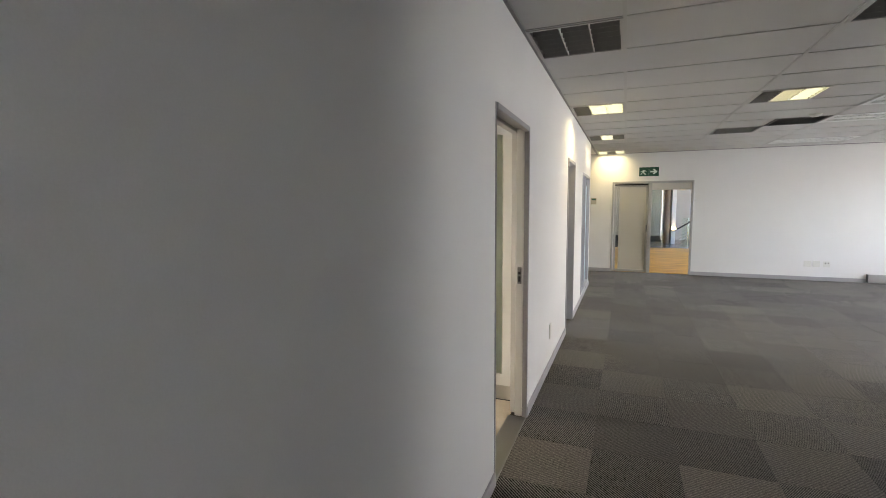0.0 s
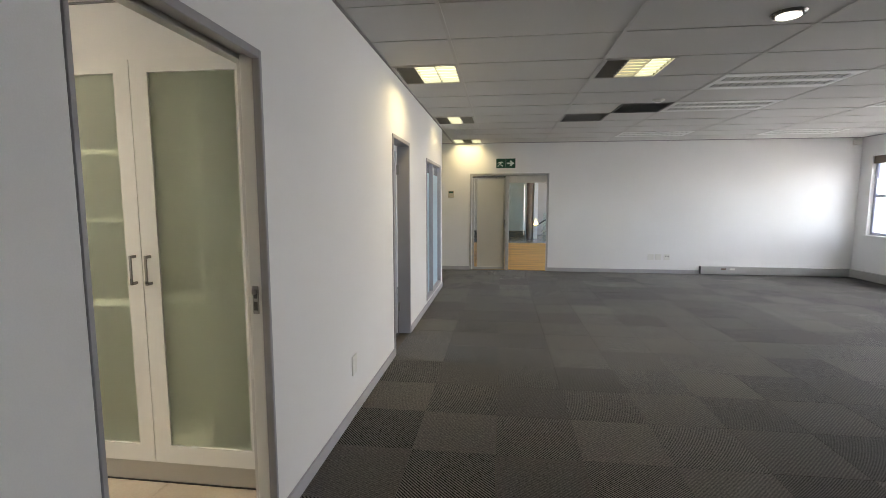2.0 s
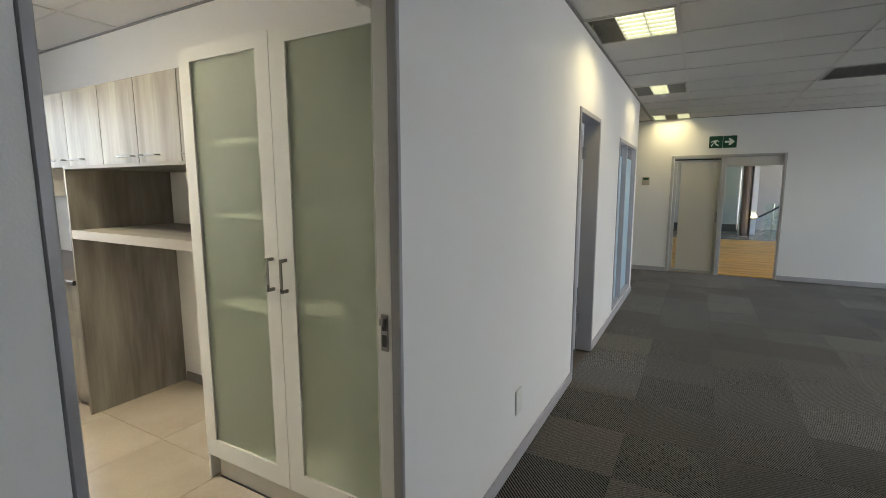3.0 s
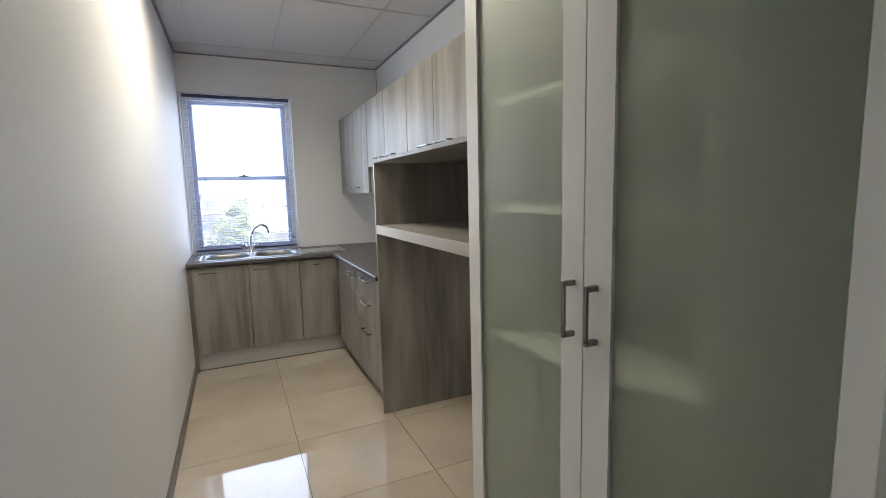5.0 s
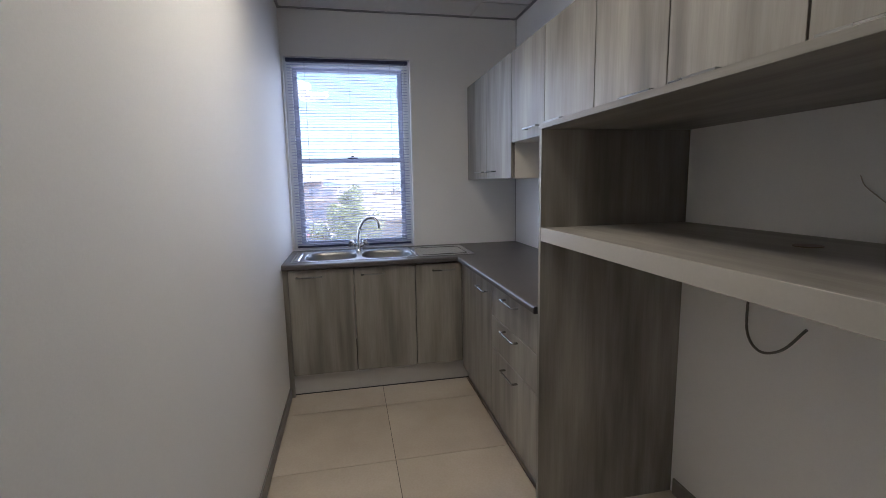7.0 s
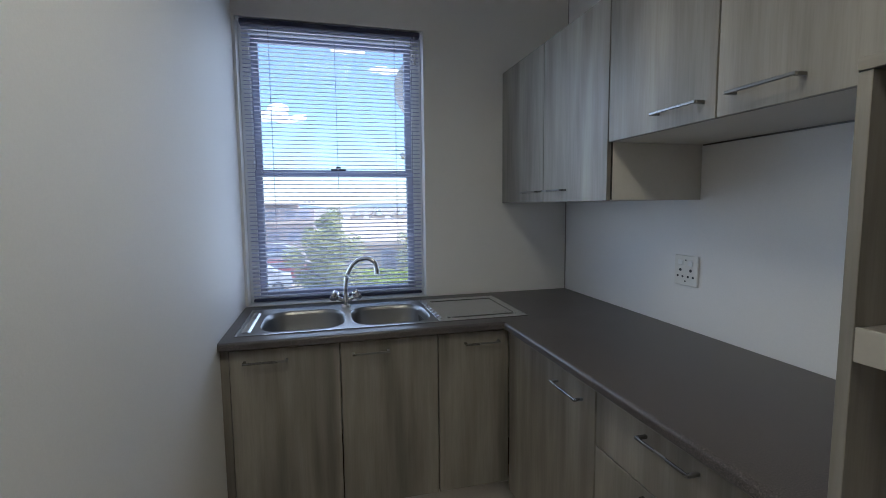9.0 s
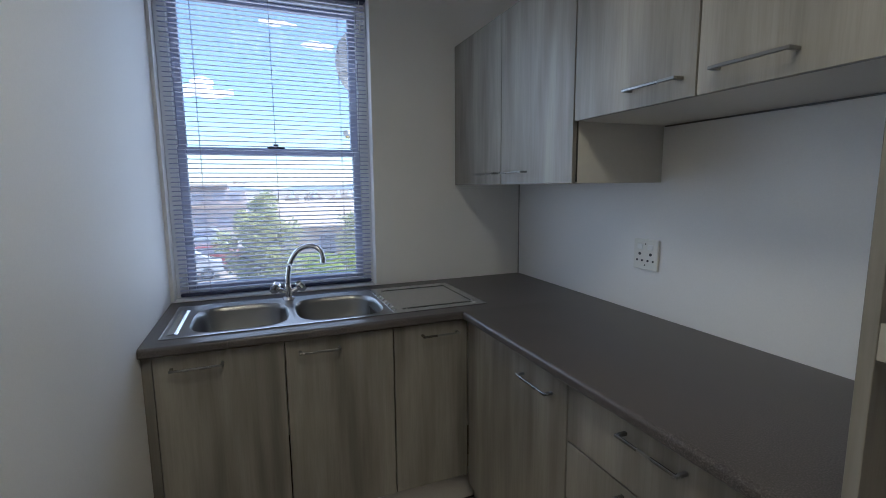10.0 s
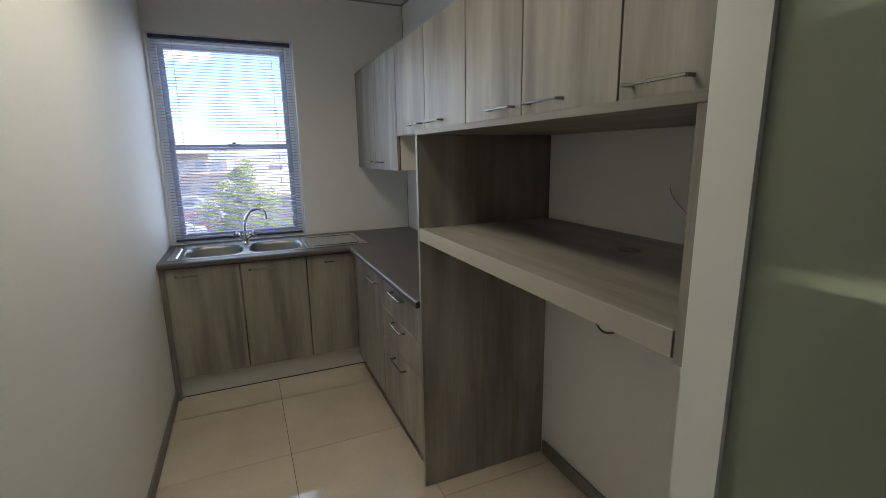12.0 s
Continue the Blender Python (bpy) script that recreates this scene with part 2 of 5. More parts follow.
def carpet(name, sign, dark, light, fleck):
    """Ribbed carpet tile: diagonal ribs one way or, quarter-turned, the other; the tone drifts from tile to tile."""
    m = mat(name, light, 0.95)
    bsdf(m).inputs["Specular IOR Level"].default_value = 0.1
    bsdf(m).inputs["Sheen Weight"].default_value = 0.10
    bsdf(m).inputs["Sheen Roughness"].default_value = 0.45
    g = nd(m, "ShaderNodeNewGeometry")
    rnd = nd(m, "ShaderNodeMath", operation="ADD")
    lk(m, g.outputs["Random Per Island"], rnd.inputs[0])
    lk(m, nd(m, "ShaderNodeObjectInfo").outputs["Random"], rnd.inputs[1])
    wob = nd(m, "ShaderNodeVectorMath", operation="MULTIPLY")
    nz = nd(m, "ShaderNodeTexNoise")
    nz.inputs["Scale"].default_value = 70.0
    lk(m, g.outputs["Position"], nz.inputs["Vector"])
    lk(m, nz.outputs[1], wob.inputs[0])
    wob.inputs[1].default_value = (0.005, 0.005, 0)
    warp = nd(m, "ShaderNodeVectorMath", operation="ADD")
    lk(m, g.outputs["Position"], warp.inputs[0])
    lk(m, wob.outputs[0], warp.inputs[1])
    dot = nd(m, "ShaderNodeVectorMath", operation="DOT_PRODUCT")
    k = 2 * math.pi / 0.0204
    dot.inputs[1].default_value = (k, sign * k, 0)
    lk(m, warp.outputs[0], dot.inputs[0])
    sn = nd(m, "ShaderNodeMath", operation="SINE")
    lk(m, dot.outputs["Value"], sn.inputs[0])
    mr = nd(m, "ShaderNodeMapRange")
    mr.inputs[1].default_value, mr.inputs[2].default_value = -1.0, 1.0
    lk(m, sn.outputs[0], mr.inputs[0])
    rib = ramp(m, mr.outputs[0], [(0.35, dark), (0.68, light)])
    fl = ramp(m, noise_tex(m, g.outputs["Position"], 75.0, 6.0, 0.85), [(0.32, (1 - fleck, 1 - fleck, 1 - fleck)), (0.68, (1 + fleck, 1 + fleck * 0.96, 1 + fleck * 0.92))])
    fr = nd(m, "ShaderNodeMath", operation="FRACT")
    lk(m, rnd.outputs[0], fr.inputs[0])
    tone = ramp(m, fr.outputs[0], [(0.0, (0.72, 0.72, 0.73)), (1.0, (1.28, 1.26, 1.23))])
    worn = ramp(m, noise_tex(m, g.outputs["Position"], 0.6, 3.0), [(0.3, (0.86, 0.86, 0.87)), (0.7, (1.08, 1.07, 1.05))])
    lk(m, mix(m, mix(m, mix(m, rib, fl, 1.0), tone, 1.0), worn, 1.0), bsdf(m).inputs["Base Color"])
    bump(m, mr.outputs[0], 0.35, 0.003)
    return m


M["carpet_a"] = carpet("ribbed_carpet", 1, (0.010, 0.010, 0.011), (0.170, 0.165, 0.160), 0.45)
M["carpet_b"] = carpet("ribbed_carpet_turned", -1, (0.074, 0.072, 0.070), (0.122, 0.118, 0.113), 0.80)
M["timber"] = wood("honey_timber_floor", (0.50, 0.25, 0.03), (0.62, 0.34, 0.05), (0.70, 0.42, 0.08), "x")
M["halltile"] = mottled("hall_stone", (0.30, 0.28, 0.25), 0.2, 0.08)
M["hallwall"] = mottled("hall_grey_wall", (0.46, 0.44, 0.40), 0.5, 0.05)
M["brown"] = mottled("brown_column_paint", (0.20, 0.15, 0.115), 0.5, 0.06)
M["colpaint"] = mottled("column_paint", (0.70, 0.72, 0.72), 0.42, 0.03, 1.0, 200.0, 0.08)

# outdoors
M["asphalt"] = mottled("sandy_paving", (0.38, 0.32, 0.26), 0.9, 0.15, 0.2, 20.0)
M["plasterA"] = mottled("mauve_plaster", (0.54, 0.44, 0.41), 0.8, 0.06, 0.3, 8.0)
M["plasterB"] = mottled("sand_plaster", (0.60, 0.49, 0.38), 0.8, 0.06, 0.3, 8.0)
M["roof"] = mottled("tan_roof_sheet", (0.52, 0.41, 0.31), 0.7, 0.08, 0.4, 10.0)
M["darkpane"] = mat("dark_window_glass", (0.34, 0.33, 0.38), 0.15)
M["bark"] = mottled("bark", (0.14, 0.10, 0.07), 0.9, 0.2, 6.0, 40.0)
M["hill"] = mottled("far_hill", (0.20, 0.24, 0.28), 0.95, 0.1, 0.004, 0.02, 0.0)
M["cloud"] = mottled("self_lit_cloud_vapour", (0.93, 0.93, 0.94), 1.0, 0.02, 0.02, 0.2, 0.0)
# clouds glow faintly by themselves, in place of light scattered inside them
bsdf(M["cloud"]).inputs["Emission Color"].default_value = (0.92, 0.94, 1.0, 1)
bsdf(M["cloud"]).inputs["Emission Strength"].default_value = 0.30
M["gable"] = mottled("white_gable_plaster", (0.78, 0.77, 0.75), 0.8, 0.05)
M["dish"] = mottled("dish_enamel", (0.42, 0.40, 0.36), 0.55, 0.05, 3.0, 60.0)
M["yellow"] = mottled("yellow_plastic", (0.70, 0.50, 0.05), 0.5, 0.05)


def leafy(name, c0, c1):
    m = mat(name, c0, 0.6)
    g = nd(m, "ShaderNodeNewGeometry")
    col = ramp(m, g.outputs["Random Per Island"], [(0.0, c0), (1.0, c1)])
    lk(m, col, bsdf(m).inputs["Base Color"])
    tr, mx = nd(m, "ShaderNodeBsdfTranslucent"), nd(m, "ShaderNodeMixShader")
    lk(m, col, tr.inputs[0])
    mx.inputs[0].default_value = 0.45
    lk(m, bsdf(m).outputs[0], mx.inputs[1])
    lk(m, tr.outputs[0], mx.inputs[2])
    lk(m, mx.outputs[0], m.node_tree.nodes["Material Output"].inputs["Surface"])
    return m


M["leaf"] = leafy("tree_leaves", (0.33, 0.34, 0.12), (0.62, 0.61, 0.30))
M["lime"] = leafy("lime_hedge_leaves", (0.30, 0.38, 0.02), (0.50, 0.58, 0.06))


# ---------- building helpers ----------
def B():
    return bmesh.new()


def bx(bm, lo, hi, bev=0.0, seg=2):
    ret = bmesh.ops.create_cube(bm, size=1.0)
    vs = ret["verts"]
    for v in vs:
        for i in range(3):
            v.co[i] = lo[i] if v.co[i] < 0 else hi[i]
    if bev:
        es = list({e for v in vs for e in v.link_edges})
        bmesh.ops.bevel(bm, geom=es, offset=bev, segments=seg, affect="EDGES", profile=0.6)
    return bm


def cyl(bm, c, r, h, axis="z", seg=24, r2=None):
    """A cylinder or cone frustum from c along axis by h."""
    rot = {"z": Matrix(), "x": Matrix.Rotation(radians(90), 4, "Y"), "y": Matrix.Rotation(radians(-90), 4, "X")}[axis]
    m = Matrix.Translation(c) @ rot @ Matrix.Translation((0, 0, h / 2))
    bmesh.ops.create_cone(bm, cap_ends=True, segments=seg, radius1=r, radius2=r if r2 is None else r2, depth=h, matrix=m)
    return bm


def tube(bm, pts, r, seg=10, radii=None):
    """A round bar swept along points."""
    pts = [Vector(p) for p in pts]
    rings = []
    up = Vector((0.13, 0.31, 0.94)).normalized()
    for i, p in enumerate(pts):
        d = (pts[min(i + 1, len(pts) - 1)] - pts[max(i - 1, 0)]).normalized()
        s = d.cross(up)
        if s.length < 1e-3:
            s = d.cross(Vector((1, 0, 0)))
        s.normalize()
        t = s.cross(d).normalized()
        rr = radii[i] if radii else r
        rings.append([bm.verts.new(p + rr * (math.cos(a) * s + math.sin(a) * t)) for a in [2 * math.pi * k / seg for k in range(seg)]])
    for a, b in zip(rings, rings[1:]):
        for k in range(seg):
            bm.faces.new((a[k], a[(k + 1) % seg], b[(k + 1) % seg], b[k]))
    bm.faces.new(rings[0][::-1])
    bm.faces.new(rings[-1])
    return bm


def prism(bm, prof, axis, a0, a1):
    """A profile of (u, v) extruded along an axis: x -> (y, z), y -> (x, z), z -> (x, y)."""
    def at(u, w, a):
        return {"x": (a, u, w), "y": (u, a, w), "z": (u, w, a)}[axis]
    lo = [bm.verts.new(at(u, w, a0)) for u, w in prof]
    hi = [bm.verts.new(at(u, w, a1)) for u, w in prof]
    n = len(prof)
    for i in range(n):
        bm.faces.new((lo[i], lo[(i + 1) % n], hi[(i + 1) % n], hi[i]))
    bm.faces.new(lo[::-1])
    bm.faces.new(hi)
    return bm


def eased(pts, n=6):
    """Points of a smooth curve through the given ones."""
    p = [Vector(q) for q in pts]
    p = [p[0] * 2 - p[1]] + p + [p[-1] * 2 - p[-2]]
    out = []
    for a, b, c, d in zip(p, p[1:], p[2:], p[3:]):
        for k in range(n):
            t = k / n
            out.append(0.5 * (2 * b + (c - a) * t + (2 * a - 5 * b + 4 * c - d) * t * t + (3 * b - a - 3 * c + d) * t ** 3))
    return out + [p[-2]]


ORIGIN = {}


def thing(name, at, label, category, group="", kind=""):
    e = new(name)
    e.empty_display_size = 0.1
    e.location = at
    ORIGIN[e.name] = Vector(at)
    return tagged(e, label, category, group, kind)


def meshed(name, bm, material, origin, smooth=False):
    bmesh.ops.recalc_face_normals(bm, faces=bm.faces)
    bmesh.ops.translate(bm, verts=bm.verts, vec=-Vector(origin))
    me = bpy.data.meshes.new(name)
    bm.to_mesh(me)
    bm.free()
    me.materials.append(material)
    if smooth:
        me.polygons.foreach_set("use_smooth", [True] * len(me.polygons))
        me.set_sharp_from_angle(angle=radians(40))
    return me


def part(name, bm, material, parent, label="", smooth=False):
    o = ORIGIN[parent.name]
    ob = new(name, meshed(name, bm, material, o, smooth))
    ob.parent = parent
    ORIGIN[ob.name] = o
    return tagged(ob, label) if label else ob


def solid(name, bm, material, at, label, category, group="", kind="", smooth=False):
    ob = new(name, meshed(name, bm, material, at, smooth))
    ob.location = at
    ORIGIN[ob.name] = Vector(at)
    return tagged(ob, label, category, group, kind)


def setting(name, bm, material, label, category, smooth=False):
    return solid(name, bm, material, (0, 0, 0), label, category, kind="structure", smooth=smooth)


def wall(name, axis, c0, c1, a0, a1, z0, z1, holes, label, material="wall"):
    """A thick wall along an axis (thickness c0 to c1), with openings (a0, a1, z0, z1)."""
    bm = B()
    cuts = sorted({a0, a1, *[h[0] for h in holes], *[h[1] for h in holes]})
    for s, e in zip(cuts, cuts[1:]):
        mid = (s + e) / 2
        spans, zz = [], z0
        for h in sorted([h for h in holes if h[0] < mid < h[1]], key=lambda h: h[2]):
            spans.append((zz, h[2]))
            zz = h[3]
        spans.append((zz, z1))
        for p, q in spans:
            if q - p > 1e-4:
                if axis == "y":
                    bx(bm, (c0, s, p), (c1, e, q))
                else:
                    bx(bm, (s, c0, p), (e, c1, q))
    return setting(name, bm, M[material], label, "wall")

# ---------- large structure ----------
OC, KC = 2.595, 2.665            # ceiling heights of office and kitchen
XW, YS, YN = -4.615, 2.171, 3.98  # kitchen walls: west, south, north
YE, XE = 10.81, 7.57             # office end wall and window wall
PX0, PY0, P = -0.015, 3.32 - 0.49 * 16, 0.49  # carpet grid

wall("wall_corridor", "y", -0.12, 0, -4.0, 8.879, 0, 2.8,
     [(2.250, 3.165, 0, 2.055), (5.386, 6.151, 0, 2.052), (7.27, 8.70, 0.10, 2.0)], "white painted partition wall with door and window openings")
wall("wall_end", "x", YE, YE + 0.14, -4.6, 7.8, 0, 2.8, [(0.331, 1.93, 0, 1.99)], "white painted end wall with a glazed exit door")
bm = B()
bx(bm, (-0.082, 3.11, 0), (0, 3.165, 2.055))
setting("wall_door_pocket", bm, M["wall"], "white painted wall edge closing the sliding door pocket", "wall")
WINS = [(8.9, 10.53), (6.6, 8.4), (4.3, 6.1)]
wall("wall_windows", "y", XE, XE + 0.23, -4.0, YE, 0, 2.8, [(a, b, 0.82, 2.24) for a, b in WINS], "white painted outer wall with a row of windows")
wall("wall_back", "x", -4.15, -4.0, -0.12, 7.8, 0, 2.8, [], "plain white back wall")
wall("wall_kitchen_south", "x", 2.05, YS, XW, -0.12, 0, 2.8, [], "plain white kitchen side wall")
wall("wall_kitchen_north", "x", YN, 4.10, XW, -0.12, 0, 2.8, [], "white kitchen wall behind the cabinets")
wall("wall_west", "y", XW - 0.23, XW, 2.05, 8.879, 0, 2.8, [(2.185, 3.118, 0.902, 2.335), (5.0, 7.4, 0.9, 2.3)], "white outer wall with a kitchen window opening")
wall("wall_room_end", "x", 8.76, 8.879, XW, -0.12, 0, 2.8, [], "white partition end wall")
wall("wall_passage", "y", -4.74, -4.6, 8.879, YE, 0, 2.8, [], "white wall closing the side passage")
bm = B()
bx(bm, (-4.9, -4.2, 2.8), (7.9, 10.96, 2.95))
setting("roof_slab", bm, M["ceil"], "concrete slab over the office floor", "slab")
bm = B()
bx(bm, (-4.85, -4.15, -0.3), (7.8, 10.95, -0.012))
setting("floor", bm, M["grout"], "screeded office floor under carpet and tiles", "floor")


def board_ceiling(name, x0, x1, y0, y1, z, xs, ys, open_cells, label):
    """Lay-in boards in a rail grid, one mesh; cells with lamps or grilles stay open."""
    bm = B()
    gx = [x0] + [x for x in xs if x0 + 0.03 < x < x1 - 0.03] + [x1]
    gy = [y0] + [y for y in ys if y0 + 0.03 < y < y1 - 0.03] + [y1]
    for a, b in zip(gx, gx[1:]):
        for c, d in zip(gy, gy[1:]):
            holes = [h for h in open_cells if a - 0.02 < h[0] < b and c - 0.02 < h[2] < d]
            parts = [(a, b)]
            if holes:
                h = holes[0]
                parts = [(p, q) for p, q in ((a, h[0]), (h[1], b)) if q - p > 0.05]
            for p, q in parts:
                dz = random.uniform(0, 0.0025)
                bx(bm, (p + 0.009, c + 0.009, z + 0.004 + dz), (q - 0.009, d - 0.009, z + 0.02))
    ob = setting(name, bm, M["ceil"], label, "ceiling")
    bm = B()
    for x in gx[1:-1]:
        bx(bm, (x - 0.011, y0, z), (x + 0.011, y1, z + 0.03))
    for c in gy[1:-1]:
        for a, b in zip(gx, gx[1:]):
            bx(bm, (a + 0.011, c - 0.0075, z + 0.0015), (b - 0.011, c + 0.0075, z + 0.03))
    setting("ceiling_trim", bm, M["tbar"], "painted steel ceiling grid rails", "ceiling grid")
    bm = B()
    for lo, hi in (((x0, y0, z - 0.004), (x0 + 0.018, y1, z + 0.01)), ((x1 - 0.018, y0, z - 0.004), (x1, y1, z + 0.01)),
                   ((x0 + 0.018, y0, z - 0.004), (x1 - 0.018, y0 + 0.018, z + 0.01)), ((x0 + 0.018, y1 - 0.018, z - 0.004), (x1 - 0.018, y1, z + 0.01))):
        bx(bm, lo, hi)
    setting("ceiling_edge_trim", bm, M["rim"], "dark shadow-line trim at the ceiling edge", "trim")
    return ob


GX = [0.59 + 1.205 * k for k in range(6)]
GY = [4.09 + 0.61 * k for k in range(-14, 12)]
row = lambda k: 4.09 + 0.61 * k
SMALL = [(0.02, row(-2), "off"), (1.81, row(-2), "off"), (0.02, row(2), "right"), (1.81, row(2), "edge"), (0.02, row(6), "mid"), (0.02, row(10), "two")]
LONG = [(3.005, row(3)), (3.005, row(5)), (3.005, row(9)), (5.415, row(9)), (5.415, row(5)), (5.415, row(1)), (3.005, row(-3)), (5.415, row(-3))]
GRILLES = [(2.40, row(5), "grille"), (1.81, row(6), "grille2")]
cells = [(x, x + 0.56, y, y + 0.61) for x, y, _ in SMALL] + [(x, x + 1.19, y, y + 0.61) for x, y in LONG] + [(x, x + 0.585, y, y + 0.61) for x, y, _ in GRILLES]
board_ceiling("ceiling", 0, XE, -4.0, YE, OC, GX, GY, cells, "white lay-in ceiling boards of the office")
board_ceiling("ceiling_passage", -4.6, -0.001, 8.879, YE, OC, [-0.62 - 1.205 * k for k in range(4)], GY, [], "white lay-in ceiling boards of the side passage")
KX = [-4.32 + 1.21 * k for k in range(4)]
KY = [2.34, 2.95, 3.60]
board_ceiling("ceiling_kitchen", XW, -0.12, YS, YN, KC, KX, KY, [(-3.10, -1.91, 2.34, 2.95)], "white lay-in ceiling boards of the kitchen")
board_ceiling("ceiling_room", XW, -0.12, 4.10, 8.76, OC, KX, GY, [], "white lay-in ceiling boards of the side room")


def skirting(name, lo, hi, material="skirt", label="grey painted skirting board"):
    bm = B()
    bx(bm, lo, hi, 0.003, 1)
    setting(name, bm, M[material], label, "baseboard")


for lo, hi in (((0.0005, -4, 0), (0.014, 2.249, 0.075)), ((0.0005, 3.111, 0), (0.014, 5.385, 0.075)), ((0.0005, 6.152, 0), (0.014, 8.893, 0.075)),
               ((-4.6, 8.8795, 0), (0.0, 8.893, 0.075)), ((-4.6, YE - 0.014, 0), (0.33, YE - 0.0005, 0.075)), ((1.931, YE - 0.014, 0), (4.865, YE - 0.0005, 0.075))):
    skirting("baseboard", lo, hi)
skirting("baseboard_kitchen", (-3.98, YS + 0.0005, 0), (-0.12, YS + 0.012, 0.075), "skirt_brown", "dark brown tile skirting")
skirting("baseboard_kitchen", (-2.60, YN - 0.012, 0), (-1.37, YN - 0.0005, 0.075), "skirt_brown", "dark brown tile skirting")

# floor slab of the hall behind the exit, with its walls
bm = B()
bx(bm, (-3, 10.95, -0.3), (7, 17.0, -0.002))
setting("floor_hall", bm, M["timber"], "honey-coloured timber hall floor", "floor")
bm = B()
bx(bm, (-3, 17.0, -0.3), (7, 21, -0.004))
setting("floor_landing", bm, M["halltile"], "polished dark stone landing floor", "floor")
wall("wall_hall_end", "x", 19.6, 19.75, -3, 1.93, 0, 4, [], "grey hall wall with dark skirting", "hallwall")
wall("wall_hall_far", "x", 20.85, 21, -3, 7, 0, 4, [], "grey wall behind the stair", "hallwall")
wall("wall_hall_left", "y", -3.1, -3, 10.96, 21, 0, 4, [], "white hall side wall")
wall("wall_hall_right", "y", 7, 7.1, 10.96, 21, 0, 4, [(12.0, 20.0, 0.4, 3.0)], "white hall side wall")
bm = B()
bx(bm, (-3.1, 10.96, 3.3), (7.1, 21, 3.45))
setting("ceiling_hall", bm, M["ceil"], "plain white hall ceiling", "ceiling")
skirting("baseboard_hall", (-3, 19.58, 0), (1.93, 19.598, 0.24), "black", "tall dark hall skirting")

# round column
bm = B()
cyl(bm, (1.945, 2.0, 0), 0.25, 2.8, "z", 64)
setting("column", bm, M["colpaint"], "round pale painted concrete column", "column", True)


# ---------- doors and windows of the setting ----------
def casing(bm, y0, y1, z1, w, x0, x1):
    """Three-sided door casing in a wall along y."""
    bx(bm, (x0, y0, 0), (x1, y0 + w, z1), 0.003, 1)
    bx(bm, (x0, y1 - w, 0), (x1, y1, z1), 0.003, 1)
    bx(bm, (x0, y0 + w, z1 - w), (x1, y1 - w, z1), 0.003, 1)


d = thing("door_1", (0, 2.69, 0), "open pocket sliding door in a grey steel frame", "door", kind="structure")
bm = B()
bx(bm, (-0.030, 2.2505, 0), (0.004, 2.270, 2.0545), 0.003, 1)
bx(bm, (-0.024, 3.090, 0), (0.010, 3.1095, 2.0545), 0.003, 1)
bx(bm, (-0.030, 2.270, 2.0205), (0.010, 3.090, 2.0545), 0.003, 1)
part("outer_frame", bm, M["frame"], d)
bm = B()
bx(bm, (-0.126, 2.2505, 0), (-0.084, 2.270, 2.0545), 0.003, 1)
bx(bm, (-0.126, 3.152, 0), (-0.084, 3.1645, 2.0545), 0.003, 1)
bx(bm, (-0.126, 2.270, 2.0205), (-0.084, 3.152, 2.0545), 0.003, 1)
part("inner_frame", bm, M["jamb"], d)
bm = B()
bx(bm, (-0.084, 2.2507, 0), (-0.030, 2.258, 2.05))
bx(bm, (-0.084, 2.258, 2.040), (-0.030, 3.096, 2.05))
part("track_lining", bm, M["frame"], d)
bm = B()
bx(bm, (-0.080, 3.097, 0.008), (-0.028, 3.109, 2.038), 0.002, 1)
leaf = part("door_leaf", bm, M["white"], d, "white edge of the slid-back door")
bm = B()
bx(bm, (-0.066, 3.0935, 0.975), (-0.038, 3.0968, 1.095), 0.002, 1)
lock = part("latch_plate", bm, M["steel"], leaf, "steel latch plate with two slots")
bm = B()
bx(bm, (-0.060, 3.0923, 1.042), (-0.044, 3.0933, 1.080))
bx(bm, (-0.060, 3.0923, 0.990), (-0.044, 3.0933, 1.028))
part("latch_slot", bm, M["black"], leaf)
bm = B()
bx(bm, (-0.060, 3.075, 1.062), (-0.044, 3.0922, 1.084), 0.003, 1)
part("latch_bolt", bm, M["steel"], leaf)
bm = B()
prism(bm, [(-0.12, -0.002), (-0.125, 0.006), (0.0, 0.006), (0.006, 0.001), (0.006, -0.002)], "y", 2.271, 3.089)
setting("threshold_trim", bm, M["steel"], "thin metal strip between carpet and tiles", "trim")

d = thing("door_2", (0, 5.77, 0), "grey door standing open into a side room", "door", kind="structure")
bm = B()
casing(bm, 5.3865, 6.1505, 2.0515, 0.036, -0.125, 0.010)
part("door_frame", bm, M["frame"], d)
bm = B()
bx(bm, (-0.86, 6.062, 0.01), (-0.128, 6.100, 1.965), 0.002, 1)
leaf = part("door_leaf", bm, M["doorgrey"], d)
for z in (0.25, 1.72):
    bm = B()
    cyl(bm, (-0.116, 6.104, z), 0.008, 0.10, "z", 10)
    bx(bm, (-0.128, 6.1, z), (-0.10, 6.114, z + 0.1))
    part("hinge", bm, M["steel"], d)

w = thing("window_1", (0, 7.98, 0.1), "glazed partition with blue privacy film", "window", kind="structure")
bm = B()
for lo, hi in (((-0.10, 7.2705, 0.1005), (0.008, 7.31, 1.9995)), ((-0.10, 8.66, 0.1005), (0.008, 8.6995, 1.9995)), ((-0.10, 7.80, 0.14), (0.008, 7.84, 1.96)),
               ((-0.10, 7.31, 0.1005), (0.008, 8.66, 0.14)), ((-0.10, 7.31, 1.96), (0.008, 8.66, 1.9995))):
    bx(bm, lo, hi, 0.003, 1)
part("window_frame", bm, M["frame"], w)
